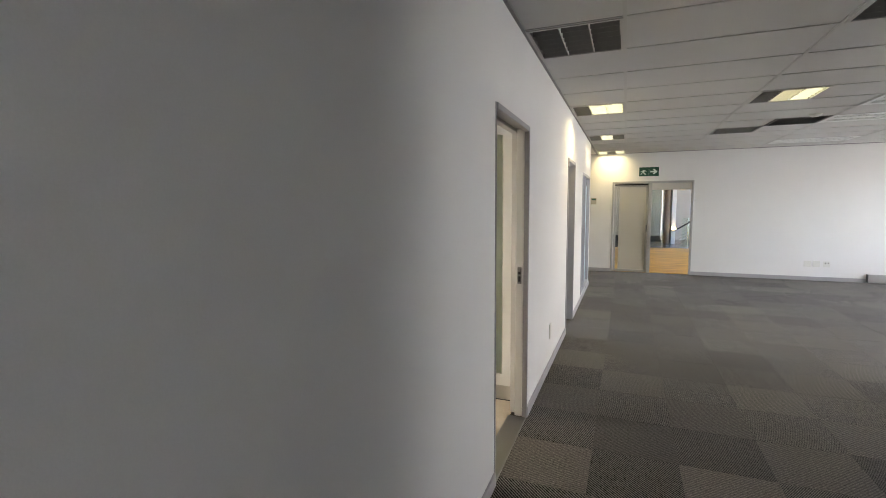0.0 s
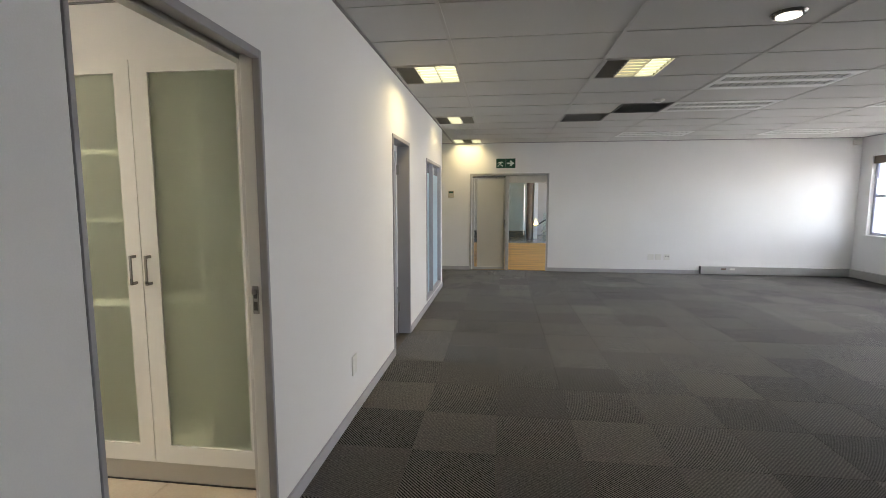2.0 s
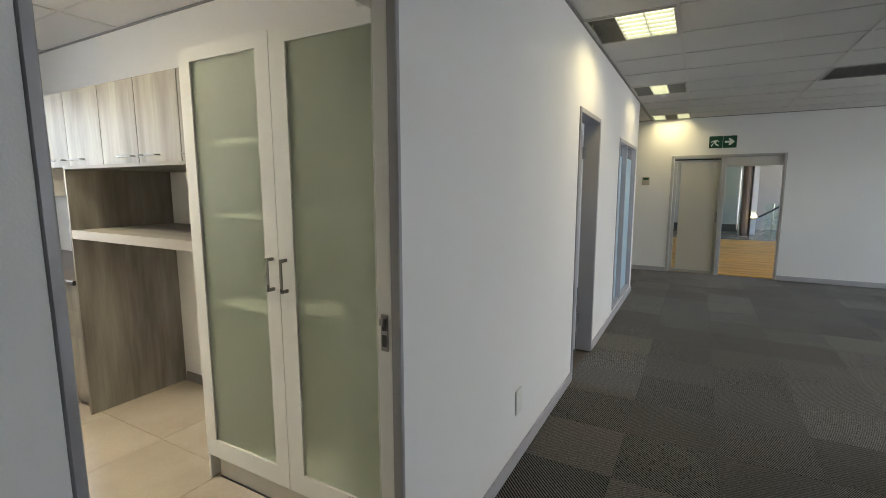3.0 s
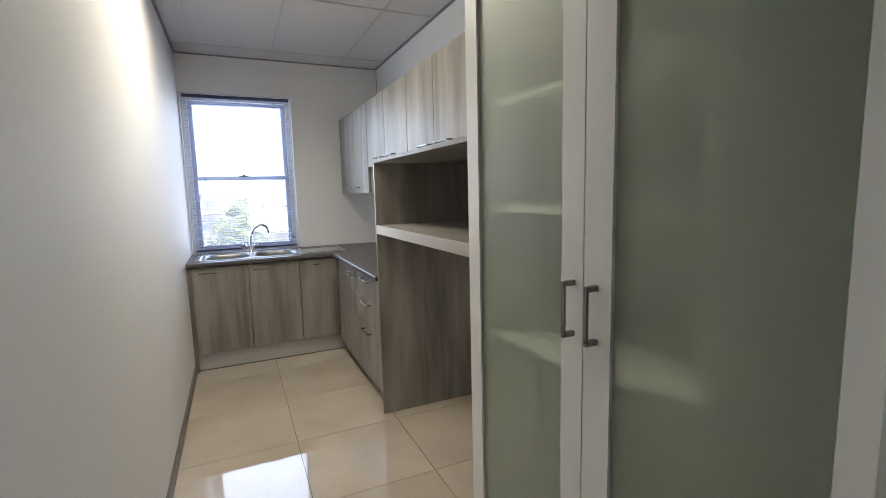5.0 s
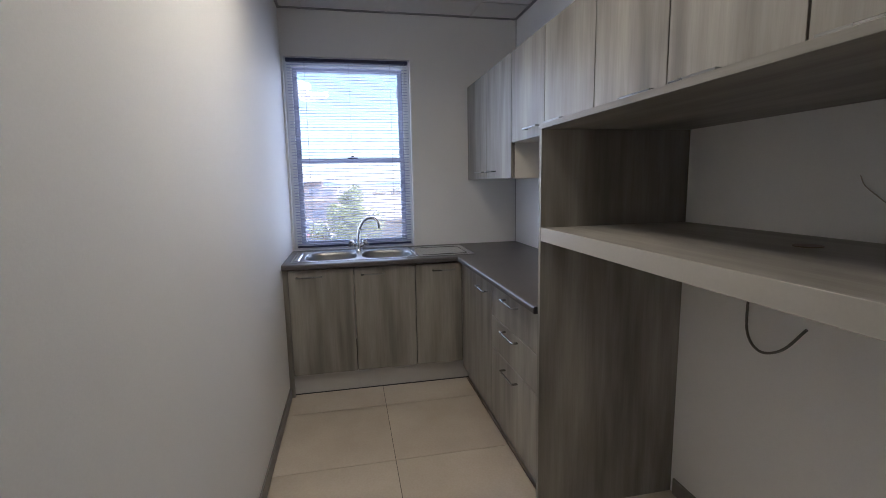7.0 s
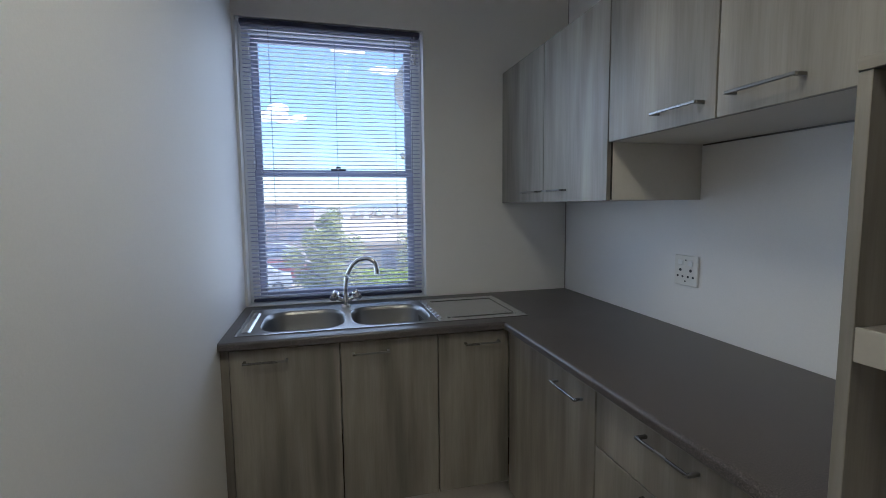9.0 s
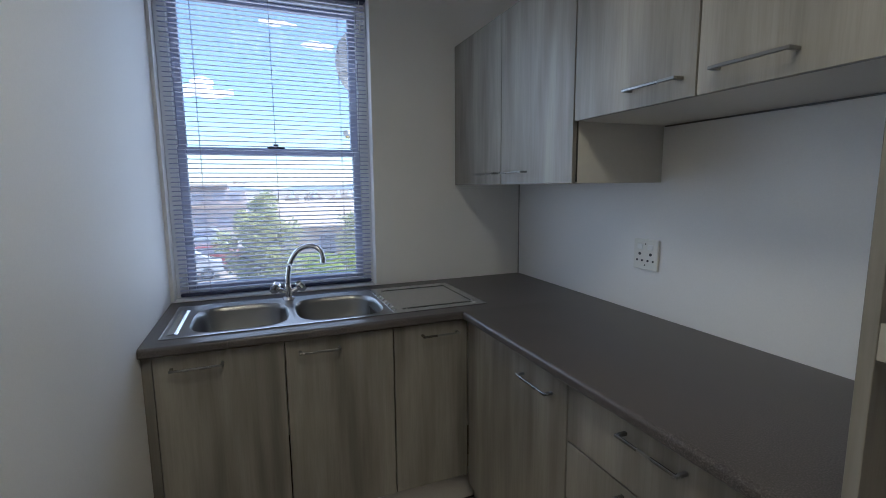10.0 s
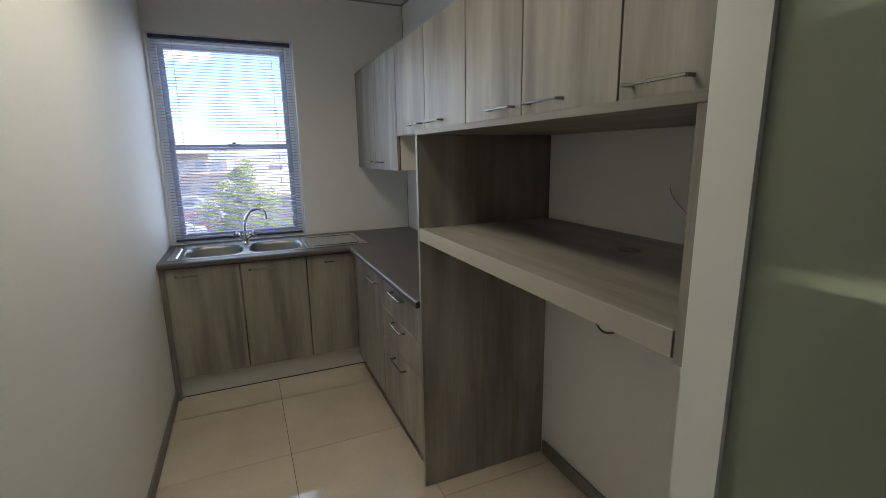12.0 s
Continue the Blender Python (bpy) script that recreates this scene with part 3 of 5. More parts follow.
for a, b in ((7.31, 7.80), (7.84, 8.66)):
    bm = B()
    bx(bm, (-0.052, a, 1.83), (-0.046, b, 1.96))
    part("clear_pane", bm, M["glass"], w).visible_shadow = False
    bm = B()
    bx(bm, (-0.052, a, 0.14), (-0.046, b, 1.828))
    part("filmed_pane", bm, M["film"], w, "pane with blue privacy film").visible_shadow = False

# exit: filmed leaf and open doorway
d = thing("door_3", (1.13, YE, 0), "aluminium exit doorway with a frosted leaf and an open side", "door", kind="structure")
bm = B()
y0, y1 = YE - 0.012, YE + 0.10
for lo, hi in (((0.332, y0, 0), (0.375, y1, 1.989)), ((1.895, y0, 0), (1.929, y1, 1.989)), ((1.065, y0, 0), (1.135, y1, 1.945)), ((0.375, y0, 1.945), (1.895, y1, 1.989))):
    bx(bm, lo, hi, 0.003, 1)
part("door_frame", bm, M["alu"], d)
bm = B()
for lo, hi in (((0.380, YE + 0.02, 0.012), (0.425, YE + 0.06, 1.905)), ((1.02, YE + 0.02, 0.012), (1.060, YE + 0.06, 1.905)),
               ((0.425, YE + 0.02, 0.012), (1.02, YE + 0.06, 0.06)), ((0.425, YE + 0.02, 1.875), (1.02, YE + 0.06, 1.905))):
    bx(bm, lo, hi, 0.002, 1)
leaf = part("door_leaf", bm, M["alu"], d)
bm = B()
bx(bm, (0.484, YE + 0.037, 0.062), (1.02, YE + 0.043, 1.874))
part("frosted_pane", bm, M["film2"], leaf, "pane covered with frosted film").visible_shadow = False
bm = B()
bx(bm, (0.425, YE + 0.037, 0.062), (0.482, YE + 0.043, 1.874))
part("clear_strip", bm, M["glass"], leaf).visible_shadow = False
bm = B()
bx(bm, (0.385, YE + 0.01, 1.908), (1.055, YE + 0.05, 1.930))
part("door_closer", bm, M["black"], d)
bm = B()
bx(bm, (1.136, YE + 0.03, 1.80), (1.894, YE + 0.07, 1.944), 0.004, 1)
part("transom_panel", bm, M["carcass"], d, "beige panel over the open doorway")
bm = B()
tube(bm, [(1.045, YE + 0.02, 0.90), (1.045, YE - 0.03, 0.90), (1.045, YE - 0.03, 1.05), (1.045, YE + 0.02, 1.05)], 0.008, 8)
part("door_handle", bm, M["nickel"], leaf)

# office windows with daylight in the openings
for i, (a, b) in enumerate(WINS):
    w = thing("window_%d" % (i + 2), (XE, (a + b) / 2, 0.82), "bright white-framed office window", "window", "office windows", "structure")
    bm = B()
    x0, x1 = XE + 0.06, XE + 0.11
    for lo, hi in (((x0, a + 0.001, 0.8205), (x1, a + 0.05, 2.2395)), ((x0, b - 0.05, 0.8205), (x1, b - 0.001, 2.2395)), ((x0, a + 0.05, 2.19), (x1, b - 0.05, 2.2395)),
                   ((x0, a + 0.05, 0.8205), (x1, b - 0.05, 0.87)), ((x0, a + 0.05, 1.50), (x1, b - 0.05, 1.55))):
        bx(bm, lo, hi, 0.004, 1)
    part("window_frame", bm, M["sash"], w)
    bm = B()
    bx(bm, (XE - 0.05, a - 0.03, 0.79), (XE + 0.06, b + 0.03, 0.8195), 0.005, 1)
    part("window_sill", bm, M["white"], w)
    for p, q in ((0.87, 1.50), (1.55, 2.19)):
        bm = B()
        bx(bm, (XE + 0.082, a + 0.05, p), (XE + 0.088, b - 0.05, q))
        part("pane", bm, M["glass"], w).visible_shadow = False
    bm = B()
    bx(bm, (XE + 0.012, a + 0.01, 2.10), (XE + 0.045, b - 0.01, 2.235), 0.004, 1)
    part("rolled_blind", bm, M["brown"], w, "rolled-up brown blind")
    lamp = new("window_daylight", bpy.data.lights.new("window_daylight", "AREA"))
    lamp.data.shape, lamp.data.size, lamp.data.size_y = "RECTANGLE", 1.35, b - a
    lamp.data.energy, lamp.data.color = OFFICE_WINDOW_LIGHT * (b - a) / 1.8, (1.0, 0.98, 0.93)
    lamp.data.spread = radians(112)
    lamp.matrix_world = pose(XE + 0.20, (a + b) / 2, 1.53, 0, 68, 0)

# side-room window
w = thing("window_5", (XW, 6.2, 0.9), "plain white-framed side room window", "window", kind="structure")
bm = B()
for lo, hi in (((XW - 0.16, 5.001, 0.901), (XW - 0.11, 5.05, 2.299)), ((XW - 0.16, 7.35, 0.901), (XW - 0.11, 7.399, 2.299)), ((XW - 0.16, 5.05, 0.901), (XW - 0.11, 7.35, 0.95)),
               ((XW - 0.16, 5.05, 2.25), (XW - 0.11, 7.35, 2.299)), ((XW - 0.16, 6.17, 0.95), (XW - 0.11, 6.22, 2.25))):
    bx(bm, lo, hi, 0.003, 1)
part("window_frame", bm, M["sash"], w)
lamp = new("room_daylight", bpy.data.lights.new("room_daylight", "AREA"))
lamp.data.shape, lamp.data.size, lamp.data.size_y = "RECTANGLE", 1.35, 2.3
lamp.data.energy, lamp.data.color = 11, (0.80, 0.90, 1.0)
lamp.matrix_world = pose(XW - 0.19, 6.2, 1.6, 0, -90, 0)

# kitchen sash window
w = thing("window_6", (XW, 2.65, 0.9), "white-framed vertical sash window over the sink", "window", kind="structure")
ya, yb = 2.186, 3.117
bm = B()
for lo, hi in (((XW - 0.17, ya, 0.903), (XW - 0.07, ya + 0.05, 2.334)), ((XW - 0.17, yb - 0.05, 0.903), (XW - 0.07, yb, 2.334)),
               ((XW - 0.17, ya + 0.05, 2.284), (XW - 0.07, yb - 0.05, 2.334)), ((XW - 0.17, ya + 0.05, 0.903), (XW - 0.07, yb - 0.05, 0.935))):
    bx(bm, lo, hi, 0.003, 1)
part("window_frame", bm, M["white"], w)
for nm, xo, z0, z1 in (("upper_sash", -0.145, 1.575, 2.283), ("lower_sash", -0.105, 0.936, 1.60)):
    bm = B()
    f = 0.035
    a, b = ya + 0.051, yb - 0.051
    x0, x1 = XW + xo, XW + xo + 0.034
    zt = 0.03
    for lo, hi in (((x0, a, z0), (x1, a + f, z1)), ((x0, b - f, z0), (x1, b, z1)), ((x0, a + f, z0), (x1, b - f, z0 + zt)), ((x0, a + f, z1 - zt), (x1, b - f, z1))):
        bx(bm, lo, hi, 0.003, 1)
    sash = part(nm, bm, M["sash"], w)
    bm = B()
    bx(bm, (x0 + 0.014, a + f, z0 + zt), (x0 + 0.018, b - f, z1 - zt))
    part("pane", bm, M["hazed"], sash).visible_shadow = False
bm = B()
bx(bm, (XW - 0.118, 2.62, 1.601), (XW - 0.085, 2.70, 1.613), 0.003, 1)
cyl(bm, (XW - 0.10, 2.66, 1.611), 0.012, 0.012, "z", 12)
part("sash_catch", bm, M["black"], w)

# fill lamps added in the kitchen opening to boost its sky light, to either side
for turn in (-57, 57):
    lamp = new("kitchen_daylight_fill", bpy.data.lights.new("kitchen_daylight_fill", "AREA"))
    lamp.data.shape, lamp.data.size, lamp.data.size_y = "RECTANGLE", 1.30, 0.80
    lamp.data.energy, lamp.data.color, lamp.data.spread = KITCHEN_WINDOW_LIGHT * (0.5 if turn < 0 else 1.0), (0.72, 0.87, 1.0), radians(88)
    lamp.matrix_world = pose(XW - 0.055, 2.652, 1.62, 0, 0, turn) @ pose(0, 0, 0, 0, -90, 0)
# third added fill lamp, facing straight into the room
lamp = new("kitchen_daylight_fill", bpy.data.lights.new("kitchen_daylight_fill", "AREA"))
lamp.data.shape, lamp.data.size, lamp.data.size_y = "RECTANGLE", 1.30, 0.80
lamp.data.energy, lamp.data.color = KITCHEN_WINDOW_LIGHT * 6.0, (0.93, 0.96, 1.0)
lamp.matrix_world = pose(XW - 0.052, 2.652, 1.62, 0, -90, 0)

# venetian blind
bl = thing("venetian_blind", (XW, 2.655, 0.9), "open grey-blue venetian blind with a dark headrail", "blind")
bm = B()
bx(bm, (XW - 0.040, 2.205, 2.300), (XW + 0.004, 3.100, 2.324), 0.003, 1)
part("headrail", bm, M["headrail"], bl, "dark navy headrail")
bm = B()
bx(bm, (XW - 0.034, 2.21, 0.920), (XW - 0.006, 3.095, 0.934), 0.004, 1)
part("bottom_rail", bm, M["headrail"], bl)
bm = B()
prism(bm, [(-0.0125, -0.0016), (-0.006, 0.0006), (0, 0.0014), (0.006, 0.0006), (0.0125, -0.0016), (0.0125, -0.0024), (0.006, -0.0002), (0, 0.0006), (-0.006, -0.0002), (-0.0125, -0.0024)], "y", -0.4425, 0.4425)
slat = meshed("slat", bm, M["blind"], (0, 0, 0))
for k in range(66):
    ob = new("slat", slat)
    ob.parent = bl
    z = 0.950 + k * 0.0205
    ob.matrix_basis = pose(-0.020, 2.6525 - 2.655, z - 0.9, 0, random.uniform(6.0, 8.0), 0)
for y in (2.335, 2.655, 2.965):
    for dx in (-0.033, -0.007):
        bm = B()
        tube(bm, [(XW + dx, y, 0.93), (XW + dx, y, 2.30)], 0.0008, 5)
        part("ladder_cord", bm, M["cord"], bl)
bm = B()
tube(bm, [(XW + 0.003, 3.05, 2.30), (XW + 0.004, 3.052, 2.0), (XW + 0.004, 3.05, 1.52)], 0.0013, 6)
part("pull_cord", bm, M["cord"], bl)
bm = B()
tube(bm, [(XW + 0.004, 3.068, 2.30), (XW + 0.006, 3.07, 2.19)], 0.002, 6)
cyl(bm, (XW + 0.006, 3.07, 2.155), 0.006, 0.035, "z", 10, 0.004)
part("cord_tassel", bm, M["plastic"], bl)


# ---------- ceiling fittings ----------
def small_lamp(x, y, state):
    """A 0.56 m recessed lamp with three bays behind a louvre; some bays are lit."""
    x1, y0, y1, z = x + 0.56, y + 0.012, y + 0.598, OC
    words = {"off": "unlit recessed square ceiling lamp with a metal louvre"}.get(state, "partly lit recessed square ceiling lamp with a louvre")
    t = thing("ceiling_light", (x + 0.28, y + 0.3, z), words, "ceiling light", "square ceiling lamps")
    bm = B()
    bx(bm, (x, y0, z + 0.10), (x1, y1, z + 0.11))
    for lo, hi in (((x, y0, z + 0.004), (x + 0.01, y1, z + 0.10)), ((x1 - 0.01, y0, z + 0.004), (x1, y1, z + 0.10)), ((x + 0.01, y0, z + 0.004), (x1 - 0.01, y0 + 0.01, z + 0.10)), ((x + 0.01, y1 - 0.01, z + 0.004), (x1 - 0.01, y1, z + 0.10))):
        bx(bm, lo, hi)
    part("tray", bm, M["troffer"], t)
    bm = B()
    for lo, hi in (((x - 0.004, y0 - 0.004, z - 0.004), (x + 0.016, y1 + 0.004, z + 0.004)), ((x1 - 0.016, y0 - 0.004, z - 0.004), (x1 + 0.004, y1 + 0.004, z + 0.004)),
                   ((x + 0.016, y0 - 0.004, z - 0.004), (x1 - 0.016, y0 + 0.014, z + 0.004)), ((x + 0.016, y1 - 0.014, z - 0.004), (x1 - 0.016, y1 + 0.004, z + 0.004))):
        bx(bm, lo, hi)
    part("frame", bm, M["tbar"], t)
    bays = [(x + 0.018 + k * 0.175, x + 0.018 + (k + 1) * 0.175) for k in range(3)]
    lit = {"off": (0, 0, 0), "right": (0, 2, 2), "edge": (0, 1, 2), "mid": (0, 2, 0), "two": (2, 0, 2)}[state]
    for (a, b), on in zip(bays, lit):
        if on:
            bm = B()
            bx(bm, (a + 0.006, y0 + 0.02, z + 0.022), (b - 0.006, y1 - 0.02, z + 0.030))
            part("diffuser", bm, M["tube"] if on == 2 else M["tube_dim"], t, "glowing lamp bay" if on == 2 else "dimly glowing lamp bay")
        bm = B()
        tube(bm, [((a + b) / 2, y0 + 0.03, z + 0.066), ((a + b) / 2, y1 - 0.03, z + 0.066)], 0.013, 10)
        part("lamp_tube", bm, M["plastic"], t)
        for k in range(7):
            bm = B()
            yy = y0 + 0.02 + k * (y1 - y0 - 0.04) / 6
            bx(bm, (a + 0.004, yy - 0.0015, z + 0.002), (b - 0.004, yy + 0.0015, z + 0.045 if not on else z + 0.02))
            # unlit bays get a darker blade metal, which holds their shade
            part("louvre_blade", bm, M["louvre"] if on else M["grille2"], t)
    for k in range(1, 3):
        bm = B()
        xx = x + 0.018 + k * 0.175
        bx(bm, (xx - 0.003, y0 + 0.012, z + 0.001), (xx + 0.003, y1 - 0.012, z + 0.06))
        part("louvre_rib", bm, M["louvre"], t)
    return t


# lit bays, as (lamp, offset along the lamp, width, number of tubes)
LIT = {"right": [(0.37, 0.33, 2)], "edge": [(0.45, 0.16, 1)], "mid": [(0.28, 0.16, 1)], "two": [(0.28, 0.5, 2)]}
for x, y, st in SMALL:
    small_lamp(x, y, st)
    for dx, wd, tubes in LIT.get(st, []):
        lamp = new("office_lamp_light", bpy.data.lights.new("office_lamp_light", "AREA"))
        lamp.data.shape, lamp.data.size, lamp.data.size_y = "RECTANGLE", wd, 0.54
        lamp.data.energy, lamp.data.color, lamp.data.spread = TUBE_LIGHT * tubes, (1.0, 0.80, 0.40), radians(150)
        lamp.matrix_world = pose(x + dx, y + 0.305, OC - 0.006)


def long_lamp(x, y):
    """An unlit 1.2 m recessed lamp with two mirror louvres."""
    x1, y0, y1, z = x + 1.18, y + 0.012, y + 0.598, OC
    t = thing("ceiling_light", (x + 0.59, y + 0.3, z), "unlit long recessed ceiling lamp with mirror louvres", "ceiling light", "long ceiling lamps")
    bm = B()
    bx(bm, (x, y0, z + 0.08), (x1, y1, z + 0.09))
    for a, b in ((y0, y0 + 0.10), (y0 + 0.245, y1 - 0.245), (y1 - 0.10, y1)):
        bx(bm, (x, a, z), (x1, b, z + 0.012))
    for a, b in ((x, x + 0.05), (x1 - 0.05, x1)):
        for c, dd in ((y0 + 0.10, y0 + 0.245), (y1 - 0.245, y1 - 0.10)):
            bx(bm, (a, c, z), (b, dd, z + 0.012))
    part("tray", bm, M["white"], t)
    for c in (y0 + 0.172, y1 - 0.172):
        bm = B()
        prism(bm, [(c - 0.07, z + 0.004), (c - 0.05, z + 0.022), (c, z + 0.034), (c + 0.05, z + 0.022), (c + 0.07, z + 0.004), (c + 0.07, z + 0.008), (c + 0.05, z + 0.026), (c, z + 0.038), (c - 0.05, z + 0.026), (c - 0.07, z + 0.008)], "x", x + 0.05, x1 - 0.05)
        part("reflector", bm, M["white"], t)
        bm = B()
        tube(bm, [(x + 0.06, c, z + 0.018), (x1 - 0.06, c, z + 0.018)], 0.010, 10)
        part("lamp_tube", bm, M["plastic"], t)
        for k in range(14):
            bm = B()
            xx = x + 0.07 + k * (1.04 / 13)
            bx(bm, (xx - 0.0015, c - 0.062, z + 0.003), (xx + 0.0015, c + 0.062, z + 0.014))
            part("louvre_blade", bm, M["chrome"], t)
    return t


first = long_lamp(*LONG[0])
for x, y in LONG[1:]:
    copy_thing(first, pose(x + 0.59, y + 0.3, OC))

for x, y, mk in GRILLES:
    t = thing("air_grille", (x + 0.29, y + 0.3, OC), "dark slatted ceiling air grille" if mk == "grille" else "grey slatted ceiling return grille", "air grille")
    bm = B()
    x1, y0, y1, z = x + 0.585, y + 0.008, y + 0.602, OC
    for lo, hi in (((x, y0, z - 0.003), (x + 0.02, y1, z + 0.012)), ((x1 - 0.02, y0, z - 0.003), (x1, y1, z + 0.012)), ((x + 0.02, y0, z - 0.003), (x1 - 0.02, y0 + 0.02, z + 0.012)), ((x + 0.02, y1 - 0.02, z - 0.003), (x1 - 0.02, y1, z + 0.012))):
        bx(bm, lo, hi)
    part("frame", bm, M[mk], t)
    bm = B()
    bx(bm, (x, y0, z + 0.06), (x1, y1, z + 0.07))
    part("backing", bm, M["black"], t)
    for k in range(20):
        bm = B()
        yy = y0 + 0.03 + k * 0.0275
        prism(bm, [(yy, z + 0.001), (yy + 0.002, z + 0.001), (yy + 0.018, z + 0.02), (yy + 0.016, z + 0.02)], "x", x + 0.02, x1 - 0.02)
        part("slat", bm, M[mk], t)

t = thing("downlight", (2.715, 4.500, OC), "small round lit ceiling downlight with a metal rim", "downlight")
bm = B()
cyl(bm, (2.715, 4.500, OC - 0.012), 0.086, 0.016, "z", 40, 0.099)
part("rim", bm, M["nickel"], t, smooth=True)
bm = B()
cyl(bm, (2.715, 4.500, OC - 0.0165), 0.068, 0.004, "z", 36)
part("lens", bm, M["bulb"], t, "glowing white lens")
t = thing("smoke_detector", (2.75, 6.98, OC), "round white ceiling smoke detector", "smoke detector")
bm = B()
cyl(bm, (2.75, 6.98, OC - 0.014), 0.06, 0.018, "z", 32, 0.072)
part("base", bm, M["plastic"], t, smooth=True)
bm = B()
cyl(bm, (2.75, 6.98, OC - 0.028), 0.034, 0.014, "z", 28, 0.046)
part("cap", bm, M["plastic"], t, smooth=True)

# recessed kitchen lamp, out of sight above the walk, with louvres that cut the light off sideways
KX0, KX1, KY0, KY1 = -3.095, -1.915, 2.355, 2.935
t = thing("kitchen_ceiling_light", (-2.505, 2.645, KC), "lit recessed fluorescent ceiling lamp of the kitchen", "ceiling light")
bm = B()
bx(bm, (KX0, KY0, KC + 0.09), (KX1, KY1, KC + 0.10))
for lo, hi in (((KX0, KY0, KC + 0.004), (KX0 + 0.01, KY1, KC + 0.09)), ((KX1 - 0.01, KY0, KC + 0.004), (KX1, KY1, KC + 0.09)),
               ((KX0 + 0.01, KY0, KC + 0.004), (KX1 - 0.01, KY0 + 0.01, KC + 0.09)), ((KX0 + 0.01, KY1 - 0.01, KC + 0.004), (KX1 - 0.01, KY1, KC + 0.09))):
    bx(bm, lo, hi)
part("tray", bm, M["white"], t)
for k in range(3):
    yy = KY0 + 0.10 + 0.19 * k
    bm = B()
    tube(bm, [(KX0 + 0.03, yy, KC + 0.06), (KX1 - 0.03, yy, KC + 0.06)], 0.013, 12)
    part("lamp_tube", bm, M["kitchen_tube"], t, "glowing tube", smooth=True)
for k in range(2):
    yy = KY0 + 0.195 + 0.19 * k
    bm = B()
    bx(bm, (KX0 + 0.011, yy - 0.002, KC + 0.002), (KX1 - 0.011, yy + 0.002, KC + 0.045))
    part("louvre_rib", bm, M["louvre"], t)
lamp = new("kitchen_lamp_light", bpy.data.lights.new("kitchen_lamp_light", "AREA"))
lamp.data.shape, lamp.data.size, lamp.data.size_y = "RECTANGLE", 1.12, 0.42
lamp.data.energy, lamp.data.color, lamp.data.spread = KITCHEN_LAMP_LIGHT, (1.0, 0.86, 0.60), radians(152)
lamp.matrix_world = pose(-2.505, 2.645, KC - 0.006)


# ---------- kitchen ----------
def bar_handle(bm, p0, p1, out, r=0.0055):
    """A flat bar on two posts, standing off along `out`."""
    p0, p1, out = Vector(p0), Vector(p1), Vector(out)
    d = (p1 - p0).normalized()
    h = 0.030
    up = d.cross(out.normalized())
    for a, b, wd in ((p0 + out * h, p1 + out * h, 0.0042), ):
        lo = [min(a[i], b[i]) - abs(up[i]) * wd - abs(out[i]) * 0.003 for i in range(3)]
        hi = [max(a[i], b[i]) + abs(up[i]) * wd + abs(out[i]) * 0.003 for i in range(3)]
        bx(bm, lo, hi, 0.0015, 1)
    for q, s in ((p0, 1), (p1, -1)):
        a, b = q, q + out * (h - 0.003) + d * s * 0.010
        lo = [min(a[i], b[i]) - abs(up[i]) * 0.0041 for i in range(3)]
        hi = [max(a[i], b[i]) + abs(up[i]) * 0.0041 for i in range(3)]
        bx(bm, lo, hi, 0.001, 1)
    return bm


YU = 3.57        # front of the wall cabinets


def wall_unit(x0, x1, z0, z1, doors, label):
    """doors: (x0, x1, handle x0, handle x1)."""
    t = thing("wall_cabinet", ((x0 + x1) / 2, YN, z0), label, "cabinet", "wall cabinets")
    b, yf = 0.016, YU + 0.022
    for nm, lo, hi in (("side_panel", (x0, yf, z0), (x0 + b, YN - 0.001, z1)), ("side_panel", (x1 - b, yf, z0), (x1, YN - 0.001, z1)), ("bottom_panel", (x0 + b, yf, z0), (x1 - b, YN - 0.001, z0 + b)),
                       ("top_panel", (x0 + b, yf, z1 - b), (x1 - b, YN - 0.001, z1)), ("back_panel", (x0 + b, YN - 0.01, z0 + b), (x1 - b, YN - 0.001, z1 - b))):
        bm = B()
        bx(bm, lo, hi)
        part(nm, bm, M["carcass"], t, "cream melamine panel")
    # dark sheet behind the doors, added for the shade in their gaps
    bm = B()
    bx(bm, (x0 + 0.001, YU + 0.0175, z0 + 0.003), (x1 - 0.001, yf - 0.0002, z1 - 0.003))
    part("door_seal", bm, M["gap_shade"], t, "dark strip standing in for the shade in the door gaps")
    for a, c, h0, h1 in doors:
        bm = B()
        bx(bm, (a + 0.0028, YU, z0 - 0.001), (c - 0.0028, YU + 0.0165, z1), 0.001, 1)
        dr = part("door", bm, M["wood"], t)
        bm = B()
        bar_handle(bm, (h0, YU, z0 + 0.048), (h1, YU, z0 + 0.048), (0, -1, 0))
        part("handle", bm, M["nickel"], dr, "satin nickel bar handle")


wall_unit(-4.612, -3.597, 1.420, 2.140, [(-4.612, -4.100, -4.300, -4.125), (-4.100, -3.597, -4.060, -3.885)], "deep grey oak wall cabinet beside the window")
wall_unit(-3.596, -2.662, 1.628, 2.140, [(-3.596, -3.128, -3.345, -3.165), (-3.128, -2.662, -3.075, -2.895)], "grey oak double-door wall cabinet")
wall_unit(-2.661, -1.800, 1.628, 2.140, [(-2.661, -2.238, -2.450, -2.275), (-2.238, -1.800, -2.190, -2.010)], "grey oak wall cabinet over the open niche")
wall_unit(-1.799, -1.368, 1.628, 2.140, [(-1.799, -1.368, -1.757, -1.580)], "single-door grey oak wall cabinet beside the tall cupboard")

# open appliance niche
t = thing("appliance_niche", (-2.0, 3.65, 0), "open grey oak appliance niche with a thick shelf", "shelf unit")
